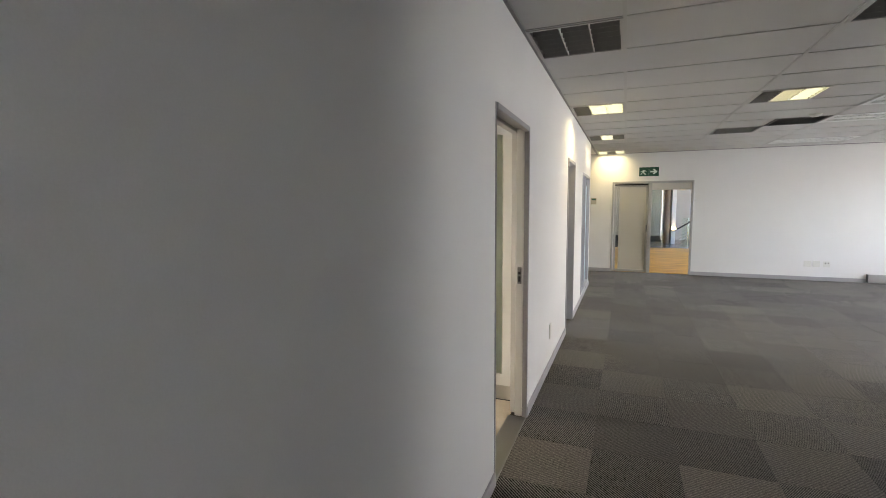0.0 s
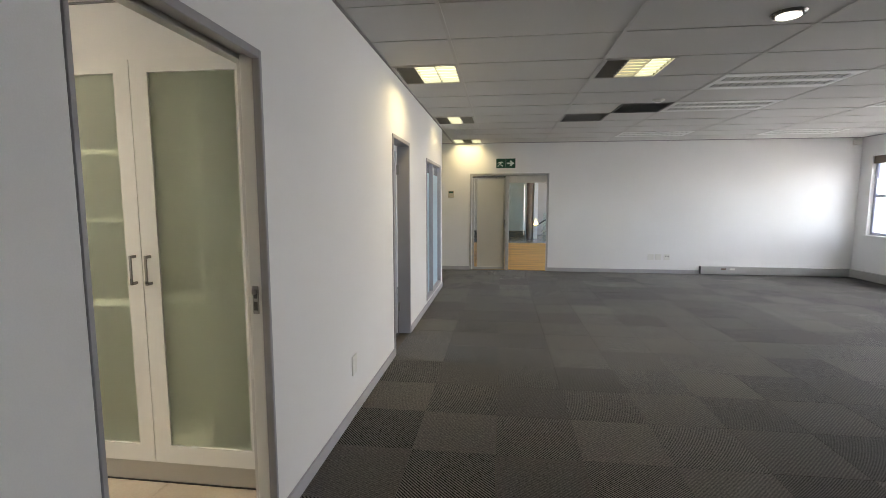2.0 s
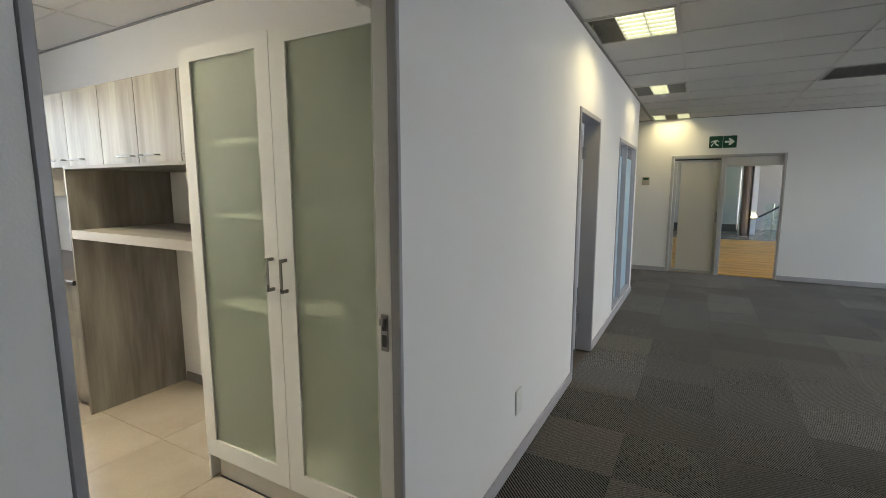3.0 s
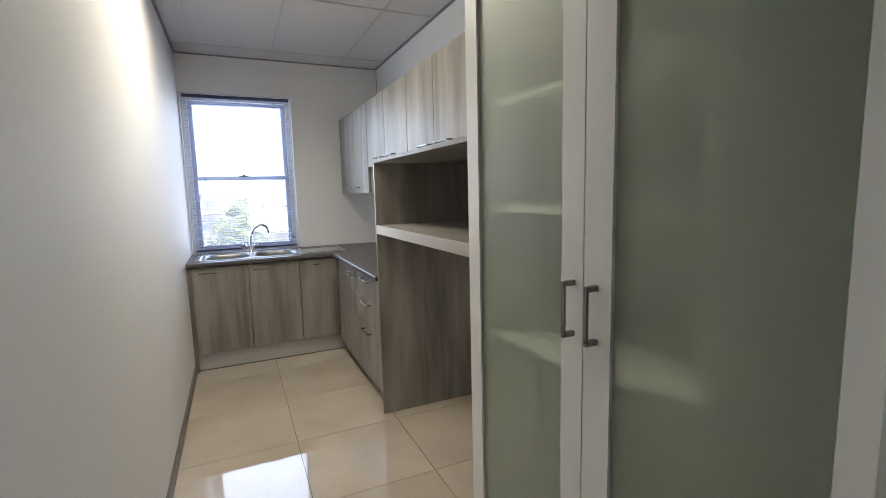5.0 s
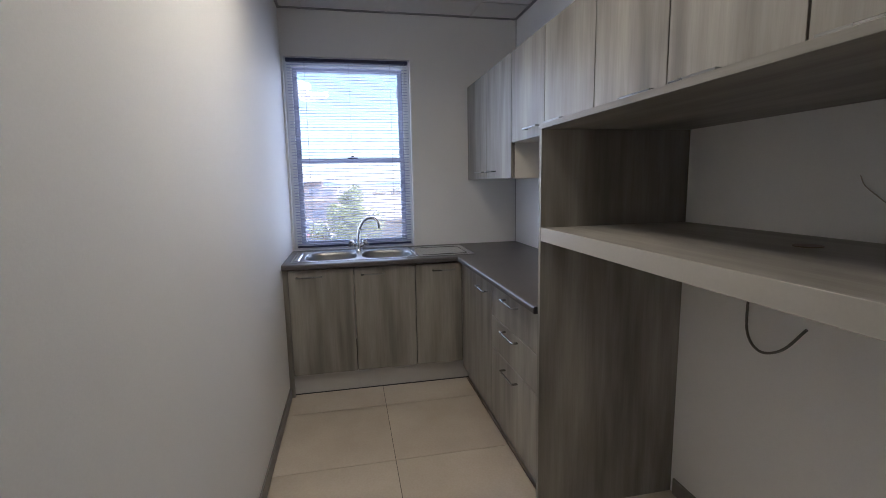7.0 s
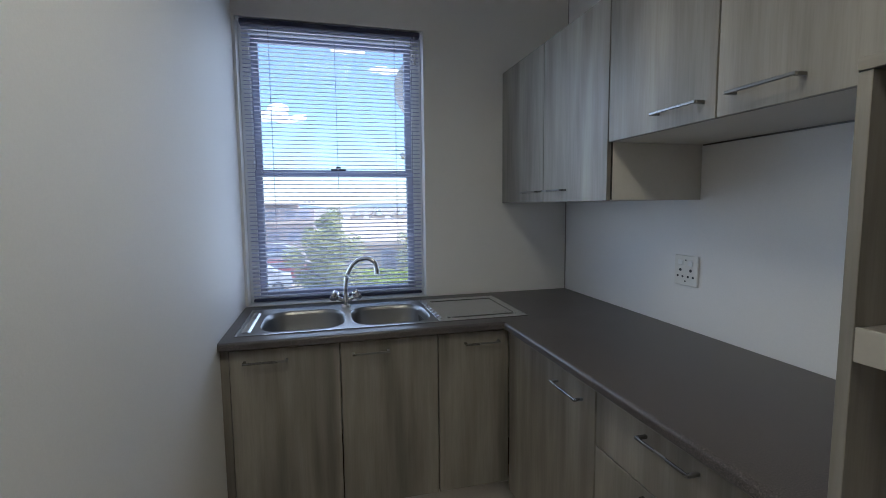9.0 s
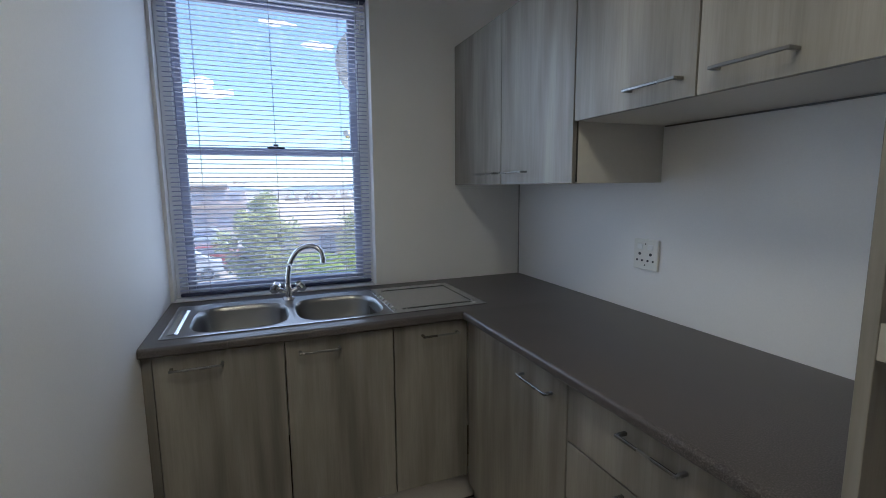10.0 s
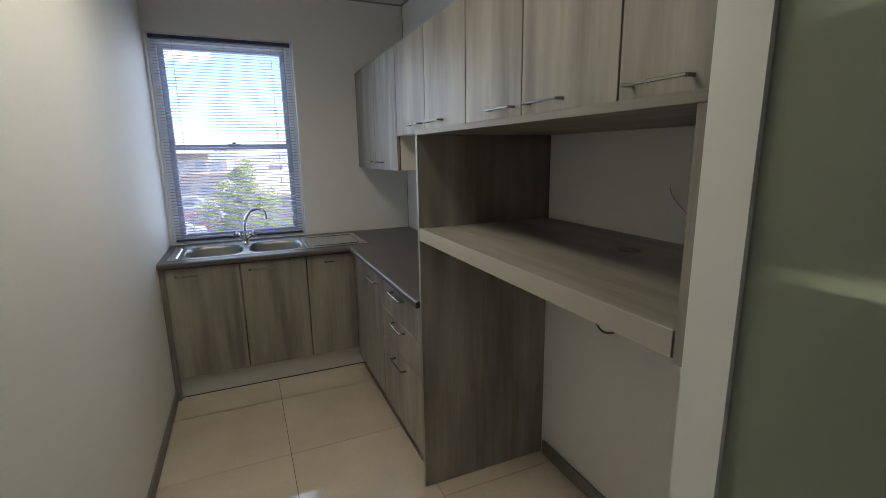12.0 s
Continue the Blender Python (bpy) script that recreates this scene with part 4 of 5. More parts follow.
bm = B()
bx(bm, (-2.640, 3.335, 0), (-2.620, YN - 0.001, 1.594), 0.001, 1)
part("side_panel", bm, M["wood"], t)
bm = B()
bx(bm, (-1.386, 3.335, 1.164), (-1.367, YN - 0.001, 1.594), 0.001, 1)
part("side_panel", bm, M["wood"], t)
bm = B()
bx(bm, (-2.640, 3.333, 1.5945), (-1.367, YN - 0.001, 1.614), 0.001, 1)
part("top_panel", bm, M["woodx"], t)
bm = B()
bx(bm, (-2.6195, 3.341, 1.170), (-1.3865, YN - 0.001, 1.221), 0.001, 1)
sh = part("shelf", bm, M["woodx"], t)
bm = B()
bx(bm, (-2.6195, 3.336, 1.169), (-1.392, 3.3408, 1.222), 0.001, 1)
part("shelf_edging", bm, M["edge"], sh, "pale edging strip on the shelf")
bm = B()
cyl(bm, (-1.912, 3.76, 1.2215), 0.033, 0.003, "z", 28)
part("cable_grommet", bm, M["brown"], sh, "round brown cable grommet")
for pts, r in (([(-2.276, YN - 0.004, 1.165), (-2.280, YN - 0.012, 0.94), (-2.255, YN - 0.025, 0.85), (-2.197, YN - 0.03, 0.815), (-2.12, YN - 0.03, 0.85), (-2.053, YN - 0.025, 0.937)], 0.0045),
               ([(-1.965, YN - 0.004, 1.40), (-1.945, YN - 0.012, 1.372), (-1.905, YN - 0.014, 1.340), (-1.86, YN - 0.012, 1.30), (-1.83, YN - 0.006, 1.2225)], 0.0014)):
    bm = B()
    tube(bm, eased(pts), r, 8)
    solid("loose_cable", bm, M["cable"] if r > 0.004 else M["cable_thin"], (pts[0][0], YN, pts[-1][2] if r < 0.004 else 0.81), "loose dark cable hanging against the wall", "cable", smooth=True)


def base_body(t, lo, hi, open_side):
    """Carcass of panels: two sides, a floor and a back."""
    b = 0.016
    if open_side == "x":
        spans = (("side_panel", lo, (hi[0], lo[1] + b, hi[2])), ("side_panel", (lo[0], hi[1] - b, lo[2]), hi), ("bottom_panel", (lo[0], lo[1] + b, lo[2]), (hi[0], hi[1] - b, lo[2] + b)))
    else:
        spans = (("side_panel", lo, (lo[0] + b, hi[1], hi[2])), ("side_panel", (hi[0] - b, lo[1], lo[2]), hi), ("bottom_panel", (lo[0] + b, lo[1], lo[2]), (hi[0] - b, hi[1], lo[2] + b)))
    for nm, p, q in spans:
        # panels are near black so that the gaps between fronts look shaded
        bm = B()
        bx(bm, p, q)
        part(nm, bm, M["gap_shade"], t)


XF = -3.985
BT = 0.868
# sink unit: two doors
t = thing("base_cabinet", (-4.3, 2.6, 0.14), "grey oak sink base cabinet with two doors", "cabinet", "base cabinets")
base_body(t, (XW + 0.001, 2.20, 0.145), (XF - 0.026, 3.03, BT - 0.003), "x")
for a, c, h0, h1 in ((2.203, 2.620, 2.255, 2.42), (2.620, 3.029, 2.668, 2.82)):
    bm = B()
    bx(bm, (XF - 0.0165, a + 0.0022, 0.150), (XF, c - 0.0022, 0.858), 0.001, 1)
    dr = part("door", bm, M["wood"], t)
    bm = B()
    bar_handle(bm, (XF, h0, 0.813), (XF, h1, 0.813), (1, 0, 0))
    part("handle", bm, M["nickel"], dr, "satin nickel bar handle")
bm = B()
bx(bm, (XF - 0.03, YS + 0.001, 0.0), (XF - 0.006, 2.2015, BT - 0.003))
part("filler_strip", bm, M["wood"], t)
# narrow unit in the corner
t = thing("base_cabinet", (-4.3, 3.2, 0.14), "narrow grey oak corner base cabinet", "cabinet", "base cabinets")
base_body(t, (XW + 0.001, 3.032, 0.145), (XF - 0.026, 3.36, BT - 0.003), "x")
bm = B()
bx(bm, (XF - 0.0165, 3.0318, 0.150), (XF, 3.352, 0.858), 0.001, 1)
dr = part("door", bm, M["wood"], t)
bm = B()
bar_handle(bm, (XF, 3.145, 0.813), (XF, 3.305, 0.813), (1, 0, 0))
part("handle", bm, M["nickel"], dr, "satin nickel bar handle")
# plinth under the sink run
bm = B()
bx(bm, (-4.047, YS + 0.014, 0.0), (-4.031, 3.404, 0.143), 0.0015, 1)
solid("plinth", bm, M["plinth"], (-4.04, 2.8, 0), "brushed aluminium kick plate under the sink cabinets", "kick plate")
# black strip that draws the shadow gap under the kick plate
bm = B()
bx(bm, (-4.0308, YS + 0.014, 0.0003), (-4.024, 3.403, 0.006), 0.001, 1)
setting("plinth_seal_trim", bm, M["black"], "dark strip for the shade along the foot of the kick plate", "trim")
YF = 3.353
# door unit on the long side
t = thing("base_cabinet", (-3.65, 3.7, 0.1), "grey oak base cabinet with one door", "cabinet", "base cabinets")
base_body(t, (XF + 0.002, YF + 0.026, 0.115), (-3.305, YN - 0.001, BT - 0.003), "y")
bm = B()
bx(bm, (XF + 0.006, YF, 0.110), (-3.310, YF + 0.0165, 0.858), 0.001, 1)
dr = part("door", bm, M["wood"], t)
bm = B()
bar_handle(bm, (-3.545, YF, 0.79), (-3.375, YF, 0.79), (0, -1, 0))
part("handle", bm, M["nickel"], dr, "satin nickel bar handle")
# drawer unit
t = thing("drawer_cabinet", (-2.97, 3.7, 0.1), "grey oak cabinet with three drawers", "cabinet", "base cabinets")
base_body(t, (-3.304, YF + 0.026, 0.115), (-2.642, YN - 0.001, BT - 0.003), "y")
for z0, z1, zh in ((0.680, 0.858, 0.817), (0.501, 0.6755, 0.650), (0.110, 0.4965, 0.448)):
    bm = B()
    bx(bm, (-3.302, YF, z0), (-2.643, YF + 0.0165, z1), 0.001, 1)
    dr = part("drawer_front", bm, M["wood"], t)
    bm = B()
    bar_handle(bm, (-3.085, YF, zh), (-2.905, YF, zh), (0, -1, 0))
    part("handle", bm, M["nickel"], dr, "satin nickel bar handle")
bm = B()
bx(bm, (-4.030, 3.404, 0.0), (-2.641, 3.420, 0.114))
solid("plinth", bm, M["wood"], (-3.3, 3.41, 0), "grey oak kick board under the drawers", "kick plate")

# worktop
t = thing("worktop", (-4.3, 3.0, 0.87), "dark speckled laminate worktop, L-shaped with a rounded edge", "worktop")
T0, T1 = 0.868, 0.900
bm = B()


def nose(front, back, sgn):
    """Rounded front edge profile as (across, z)."""
    r = 0.012
    arc = [(front - sgn * r + sgn * r * math.sin(a), T1 - r + r * math.cos(a)) for a in [math.pi / 2 * k / 5 for k in range(6)]]
    return [(back, T0), (back, T1)] + arc + [(front, T0 + 0.004), (front - sgn * 0.004, T0)]


prism(bm, nose(-3.955, -4.06, 1), "y", YS + 0.001, 3.318)
bx(bm, (XW + 0.001, YS + 0.001, T0), (-4.47, 3.318, T1))
bx(bm, (-4.47, YS + 0.001, T0), (-4.06, 2.262, T1))
bx(bm, (-4.47, 3.05, T0), (-4.06, 3.318, T1))
bx(bm, (XW + 0.001, 3.318, T0), (-3.955, YN - 0.001, T1))
prism(bm, nose(3.318, YN - 0.001, -1), "x", -3.955, -2.645)
part("top", bm, M["top"], t, smooth=True)
bm = B()
bx(bm, (-2.6449, 3.322, T0 + 0.002), (-2.6425, YN - 0.002, T1 - 0.002))
part("end_strip", bm, M["black"], t)

# double-bowl sink
t = thing("kitchen_sink", (-4.26, 2.84, 0.9), "stainless steel double-bowl sink with a drainer", "sink")
ZD = 0.9045
X0, X1 = -4.50, -4.035


def sink_cell(bm, y0, y1, cx, cy, hx, hy, depth):
    n = 56
    def rect(a):
        c, s = math.cos(a), math.sin(a)
        k = min((X1 - cx if c > 0 else cx - X0) / abs(c) if abs(c) > 1e-6 else 9, (y1 - cy if s > 0 else cy - y0) / abs(s) if abs(s) > 1e-6 else 9)
        return cx + k * c, cy + k * s
    def sup(a, f):
        c, s = math.cos(a), math.sin(a)
        p = 2 / 3.6
        return cx + hx * f * math.copysign(abs(c) ** p, c), cy + hy * f * math.copysign(abs(s) ** p, s)
    corners = [math.atan2(b - cy, a - cx) % (2 * math.pi) for a in (X0, X1) for b in (y0, y1)]
    angs = sorted([2 * math.pi * k / n for k in range(n)] + corners)
    rows = [[(*rect(a), ZD) for a in angs], [(*sup(a, 1.06), ZD) for a in angs], [(*sup(a, 1.03), ZD + 0.002) for a in angs], [(*sup(a, 1.0), ZD - 0.003) for a in angs],
            [(*sup(a, 0.97), ZD - 0.02) for a in angs], [(*sup(a, 0.90), ZD - depth + 0.03) for a in angs], [(*sup(a, 0.80), ZD - depth + 0.006) for a in angs], [(*sup(a, 0.12), ZD - depth) for a in angs]]
    rings = [[bm.verts.new(p) for p in r] for r in rows]
    for p, q in zip(rings, rings[1:]):
        for k in range(len(angs)):
            bm.faces.new((p[k], p[(k + 1) % len(angs)], q[(k + 1) % len(angs)], q[k]))
    bm.faces.new(rings[-1])


for nm, y0, y1, cy in (("bowl", 2.225, 2.665, 2.475), ("bowl", 2.665, 3.05, 2.857)):
    bm = B()
    sink_cell(bm, y0, y1, -4.235, cy, 0.182, 0.172, 0.15)
    part(nm, bm, M["steel"], t, smooth=True)
    bm = B()
    cyl(bm, (-4.235, cy, ZD - 0.1495), 0.035, 0.003, "z", 24)
    part("drain", bm, M["chrome"], t)
bm = B()
bx(bm, (X0, 3.05, ZD - 0.004), (X1, 3.462, ZD), 0.0015, 1)
dr = part("drainer", bm, M["lit_steel"], t)
for k in range(2):
    bm = B()
    x = (-4.445, -4.09)[k]
    bx(bm, (x - 0.006, 3.10, ZD), (x + 0.006, 3.43, ZD + 0.003), 0.0025, 1)
    part("drainer_rib", bm, M["lit_steel"], dr)
bm = B()
bx(bm, (-4.445, 3.424, ZD), (-4.09, 3.436, ZD + 0.003), 0.0025, 1)
part("drainer_rib", bm, M["lit_steel"], dr)
for k in range(14):
    bm = B()
    x = -4.40 + k * 0.024
    cyl(bm, (x, 3.055 + 0.014 * (k % 2), ZD), 0.007, 0.0035, "z", 10, 0.004)
    part("drainer_bead", bm, M["lit_steel"], dr)
bm = B()
for lo, hi in (((X0 - 0.004, 2.219, 0.9003), (X0, 3.466, ZD)), ((X1, 2.219, 0.9003), (X1 + 0.004, 3.466, ZD)), ((X0, 2.219, 0.9003), (X1, 2.225, ZD)), ((X0, 3.462, 0.9003), (X1, 3.466, ZD))):
    bx(bm, lo, hi)
part("rim", bm, M["lit_steel"], t)
bm = B()
prism(bm, [(2.236, ZD), (2.246, ZD + 0.004), (2.262, ZD + 0.004), (2.272, ZD)], "x", -4.42, -4.07)
part("overflow_rib", bm, M["lit_steel"], t)

# swan-neck mixer tap
tx, ty = -4.462, 2.668
t = thing("mixer_tap", (tx, ty, ZD), "chrome swan-neck mixer tap with two knobs", "tap")
bm = B()
cyl(bm, (tx, ty, ZD), 0.027, 0.012, "z", 24, 0.022)
cyl(bm, (tx, ty, ZD + 0.012), 0.018, 0.045, "z", 24, 0.015)
cyl(bm, (tx, ty, ZD + 0.057), 0.015, 0.012, "z", 24, 0.011)
part("body", bm, M["chrome"], t, smooth=True)
bm = B()
pts = [(q[0], q[1]) for q in eased([(0, 0, 0), (0.002, 0.05, 0), (0.014, 0.105, 0), (0.046, 0.158, 0), (0.088, 0.183, 0), (0.130, 0.184, 0), (0.158, 0.163, 0), (0.168, 0.132, 0)], 4)]
dirx, diry = 0.42, 0.907
tube(bm, [(tx + u * dirx, ty + u * diry, ZD + 0.06 + w) for u, w in pts], 0.0112, 14)
u, w = pts[-1]
cyl(bm, (tx + u * dirx, ty + u * diry, ZD + 0.06 + w - 0.022), 0.0125, 0.024, "z", 16)
part("spout", bm, M["chrome"], t, smooth=True)
for s in (-1, 1):
    bm = B()
    a = Vector((tx, ty, ZD + 0.028))
    b = a + Vector((0, s * 0.040, 0.018))
    tube(bm, [a, b], 0.011, 12)
    c = b + Vector((0, s * 0.028, 0.020))
    tube(bm, [b, b + (c - b) * 0.15, b + (c - b) * 0.5, c], 0.02, 8, [0.014, 0.024, 0.030, 0.027])
    part("knob", bm, M["chrome"], t, smooth=True)


# tall cupboard with frosted doors
t = thing("tall_cupboard", (-0.75, 3.65, 0), "tall white cupboard with two frosted glass doors", "cupboard")
CY, CT = 3.305, 2.105
bm = B()
bx(bm, (-1.345, CY + 0.002, 0.0), (-1.329, YN - 0.001, CT), 0.001, 1)
part("side_panel", bm, M["white"], t)
bm = B()
bx(bm, (-0.152, CY + 0.002, 0.0), (-0.134, YN - 0.001, CT), 0.001, 1)
part("side_panel", bm, M["white"], t)
bm = B()
bx(bm, (-1.329, CY + 0.022, CT - 0.02), (-0.152, YN - 0.001, CT))
part("top_panel", bm, M["white"], t)
bm = B()
bx(bm, (-1.329, CY + 0.022, 0.125), (-0.152, YN - 0.001, 0.145))
part("bottom_panel", bm, M["white"], t)
bm = B()
bx(bm, (-1.329, YN - 0.012, 0.145), (-0.152, YN - 0.001, CT - 0.02))
part("back_panel", bm, M["white"], t)
bm = B()
bx(bm, (-0.530, CY + 0.125, 0.146), (-0.512, YN - 0.013, CT - 0.021))
part("divider", bm, M["white"], t)
for z in (0.940, 1.365, 1.700):
    bm = B()
    bx(bm, (-1.328, CY + 0.045, z - 0.018), (-0.531, YN - 0.013, z))
    part("shelf", bm, M["white"], t)
bm = B()
bx(bm, (-1.300, CY + 0.035, 0.0), (-0.152, CY + 0.051, 0.124))
part("plinth", bm, M["kick"], t, "pale satin kick plate")
# shadow line at the cupboard foot, made as a thin black strip
bm = B()
bx(bm, (-1.300, CY + 0.028, 0.0003), (-0.152, CY + 0.0348, 0.005))
part("plinth_seal", bm, M["black"], t, "dark strip for the shade at the foot of the cupboard")
for x0, x1, g0, g1, hx in ((-1.345, -0.754, -1.268, -0.834, -0.786), (-0.750, -0.150, -0.662, -0.228, -0.706)):
    bm = B()
    z0, z1, a, b = 0.130, CT, 0.222, 2.045
    for lo, hi in (((x0, CY, z0), (g0, CY + 0.02, z1)), ((g1, CY, z0), (x1, CY + 0.02, z1)), ((g0, CY, z0), (g1, CY + 0.02, a)), ((g0, CY, b), (g1, CY + 0.02, z1))):
        bx(bm, lo, hi)
    dr = part("door", bm, M["white"], t)
    bm = B()
    bx(bm, (g0, CY + 0.010, a), (g1, CY + 0.014, b))
    part("frosted_pane", bm, M["frost"], dr, "greenish frosted glass pane").visible_shadow = False
    bm = B()
    for lo, hi in (((hx - 0.006, CY - 0.036, 1.048), (hx + 0.006, CY - 0.029, 1.192)), ((hx - 0.006, CY - 0.029, 1.048), (hx + 0.006, CY - 0.0005, 1.062)), ((hx - 0.006, CY - 0.029, 1.178), (hx + 0.006, CY - 0.0005, 1.192))):
        bx(bm, lo, hi, 0.001, 1)
    part("handle", bm, M["nickel"], dr, "square satin nickel pull handle")
t = thing("air_conditioner", (-0.39, YN, 2.28), "white wall-mounted air conditioner high above the cupboard", "air conditioner")
bm = B()
prism(bm, [(YN - 0.001, 2.285), (3.76, 2.285), (3.715, 2.32), (3.70, 2.40), (3.71, 2.54), (3.74, 2.565), (YN - 0.001, 2.565)], "x", -0.645, -0.135)
part("body", bm, M["white"], t)
bm = B()
prism(bm, [(3.90, 2.281), (3.765, 2.281), (3.765, 2.284), (3.90, 2.284)], "x", -0.60, -0.18)
part("air_flap", bm, M["grille2"], t, "grey air outlet flap")

# thin dark strips where cabinets and walls meet
bm = B()
bx(bm, (XW + 0.0005, YN - 0.005, 0.9005), (XW + 0.005, YN - 0.0005, KC - 0.006))
setting("corner_joint_trim", bm, M["grille2"], "thin grey strip in the kitchen corner", "trim")
bm = B()
bx(bm, (-3.59, YN - 0.006, 1.6225), (-2.642, YN - 0.0005, 1.6275))
setting("cabinet_joint_trim", bm, M["grille"], "thin dark strip under the wall cabinets", "trim")


# sockets and switches
def plate(name, at, normal, w, h, label, category, rockers=0, holes=(), finish="plastic"):
    """A wall plate; normal is '+x' or '-y'; holes and rockers are (u, v) offsets."""
    t = thing(name, at, label, category)
    def slab(bm, u0, u1, v0, v1, d0, d1, bev):
        if normal == "+x":
            bx(bm, (at[0] + d0, at[1] + u0, at[2] + v0), (at[0] + d1, at[1] + u1, at[2] + v1), bev, 1)
        else:
            bx(bm, (at[0] + u0, at[1] - d1, at[2] + v0), (at[0] + u1, at[1] - d0, at[2] + v1), bev, 1)
    bm = B()
    slab(bm, -w / 2, w / 2, -h / 2, h / 2, 0.0005, 0.010, 0.003)
    part("plate", bm, M[finish], t)
    for k in range(rockers):
        bm = B()
        u = (k - (rockers - 1) / 2) * w * 0.42
        slab(bm, u - 0.014, u + 0.014, h * 0.17, h * 0.34, 0.010, 0.0135, 0.002)
        part("rocker", bm, M["white"], t)
    for u, v, r in holes:
        bm = B()
        if normal == "+x":
            cyl(bm, (at[0] + 0.0100, at[1] + u, at[2] + v), r, 0.0015, "x", 14)
        else:
            cyl(bm, (at[0] + u, at[1] - 0.0115, at[2] + v), r, 0.0015, "y", 14)
        part("socket_hole", bm, M["black"], t)
    return t


H3 = [(s * 0.027 + du, dv, r) for s in (-1, 1) for du, dv, r in ((0, 0.002, 0.0062), (-0.013, -0.024, 0.0048), (0.013, -0.024, 0.0048))]
plate("double_socket", (-3.647, YN, 1.138), "-y", 0.122, 0.122, "white double wall socket with two switches above the worktop", "socket", 2, H3 + [(0, 0.042, 0.003), (0, -0.042, 0.003)])
plate("wall_plate", (0, 4.20, 0.350), "+x", 0.085, 0.135, "blank off-white wall plate low on the wall", "wall plate")
for k, xx in enumerate((3.94, 4.085, 4.245)):
    plate("wall_socket", (xx, YE, 0.325), "-y", 0.115, 0.115, "white wall socket with two dark slots" if k == 2 else "blank white socket plate", "socket", 0, [(-0.02, 0.02, 0.010), (0.025, 0.02, 0.010)] if k == 2 else [])
t = plate("thermostat", (-0.055, YE, 1.570), "-y", 0.12, 0.14, "small cream thermostat with a dark display", "thermostat", finish="thermostat")
bm = B()
bx(bm, (-0.10, YE - 0.0125, 1.590), (-0.01, YE - 0.010, 1.628))
part("display", bm, M["green"], t, "dark display")
bm = B()
bx(bm, (7.40, YE - 0.10, 2.46), (7.50, YE - 0.001, 2.55), 0.01, 2)
solid("alarm_sensor", bm, M["plastic"], (7.45, YE, 2.46), "small white alarm sensor high in the corner", "sensor")

# exit sign
t = thing("exit_sign", (1.055, YE, 2.19), "green emergency exit sign with a white arrow", "sign")
for a, b in ((0.866, 1.056), (1.060, 1.250)):
    bm = B()
    bx(bm, (a, YE - 0.006, 2.094), (b, YE - 0.0005, 2.284))
    part("panel", bm, M["green"], t)
yq, yp = YE - 0.0075, YE - 0.006
bm = B()
prism(bm, [(1.085, 2.205), (1.150, 2.205), (1.135, 2.243), (1.165, 2.243), (1.225, 2.189), (1.165, 2.135), (1.135, 2.135), (1.150, 2.173), (1.085, 2.173)], "y", 0, 0.0015)
bmesh.ops.translate(bm, verts=bm.verts, vec=(0, yq, 0))
part("arrow", bm, M["signwhite"], t)
bm = B()
for quad in ([(0.925, 2.215), (0.975, 2.225), (0.965, 2.165), (0.935, 2.170)], [(0.975, 2.225), (1.010, 2.200), (1.004, 2.190), (0.970, 2.208)], [(0.935, 2.172), (0.905, 2.120), (0.890, 2.128), (0.925, 2.180)], [(0.965, 2.168), (1.005, 2.140), (0.998, 2.118), (0.945, 2.155)], [(0.925, 2.215), (0.890, 2.195), (0.896, 2.183), (0.932, 2.202)]):
    prism(bm, [(u, w) for u, w in quad], "y", yq, yp)
part("pictogram", bm, M["signwhite"], t)

# power trunking along the skirting
t = thing("power_trunking", (6.2, YE, 0), "grey steel power trunking along the foot of the walls", "trunking")
bm = B()
bx(bm, (4.868, YE - 0.065, 0.012), (XE - 0.066, YE - 0.001, 0.160), 0.004, 1)
part("end_wall_run", bm, M["alu"], t)
bm = B()
bx(bm, (XE - 0.065, -3.9, 0.012), (XE - 0.001, YE - 0.001, 0.160), 0.004, 1)
part("window_wall_run", bm, M["alu"], t)
bm = B()
bx(bm, (4.860, YE - 0.068, 0.010), (4.867, YE - 0.001, 0.164))
part("end_cap", bm, M["black"], t)
for xx, mk in ((5.24, "brown"), (5.40, "plastic")):
    bm = B()
    bx(bm, (xx, YE - 0.068, 0.095), (xx + 0.09, YE - 0.0652, 0.130))
    part("socket", bm, M[mk], t)
bm = B()
bx(bm, (5.022, YE - 0.0016, 0.161), (5.027, YE - 0.0005, OC - 0.005))
setting("wall_joint_trim", bm, M["wall"], "narrow vertical joint strip on the end wall", "trim")

# ---------- hall beyond the exit ----------
bm = B()
cyl(bm, (2.05, 18.9, 0), 0.13, 4, "z", 28)
setting("column_hall_brown", bm, M["brown"], "brown painted hall column", "column", True)
bm = B()
bx(bm, (2.19, 18.75, 0), (2.33, 19.0, 4), 0.01, 2)
setting("column_hall_white", bm, M["colpaint"], "pale square hall pillar", "column")
t = thing("glass_door", (1.5, 17.4, 0), "frameless glass hall door with a long chrome pull", "door")
bm = B()
bx(bm, (0.5, 17.4, 0.02), (1.86, 17.412, 2.5))
part("pane", bm, M["hallglass"], t).visible_shadow = False
bm = B()
tube(bm, [(1.76, 17.36, 0.25), (1.76, 17.36, 1.95)], 0.018, 10)
part("pull_handle", bm, M["chrome"], t)
t = thing("stair_railing", (2.8, 17.3, 0), "glass stair railing with a dark handrail", "railing")
bm = B()
bx(bm, (2.40, 17.30, 0.03), (3.6, 17.312, 1.0))
part("glass_panel", bm, M["hallglass"], t).visible_shadow = False
bm = B()
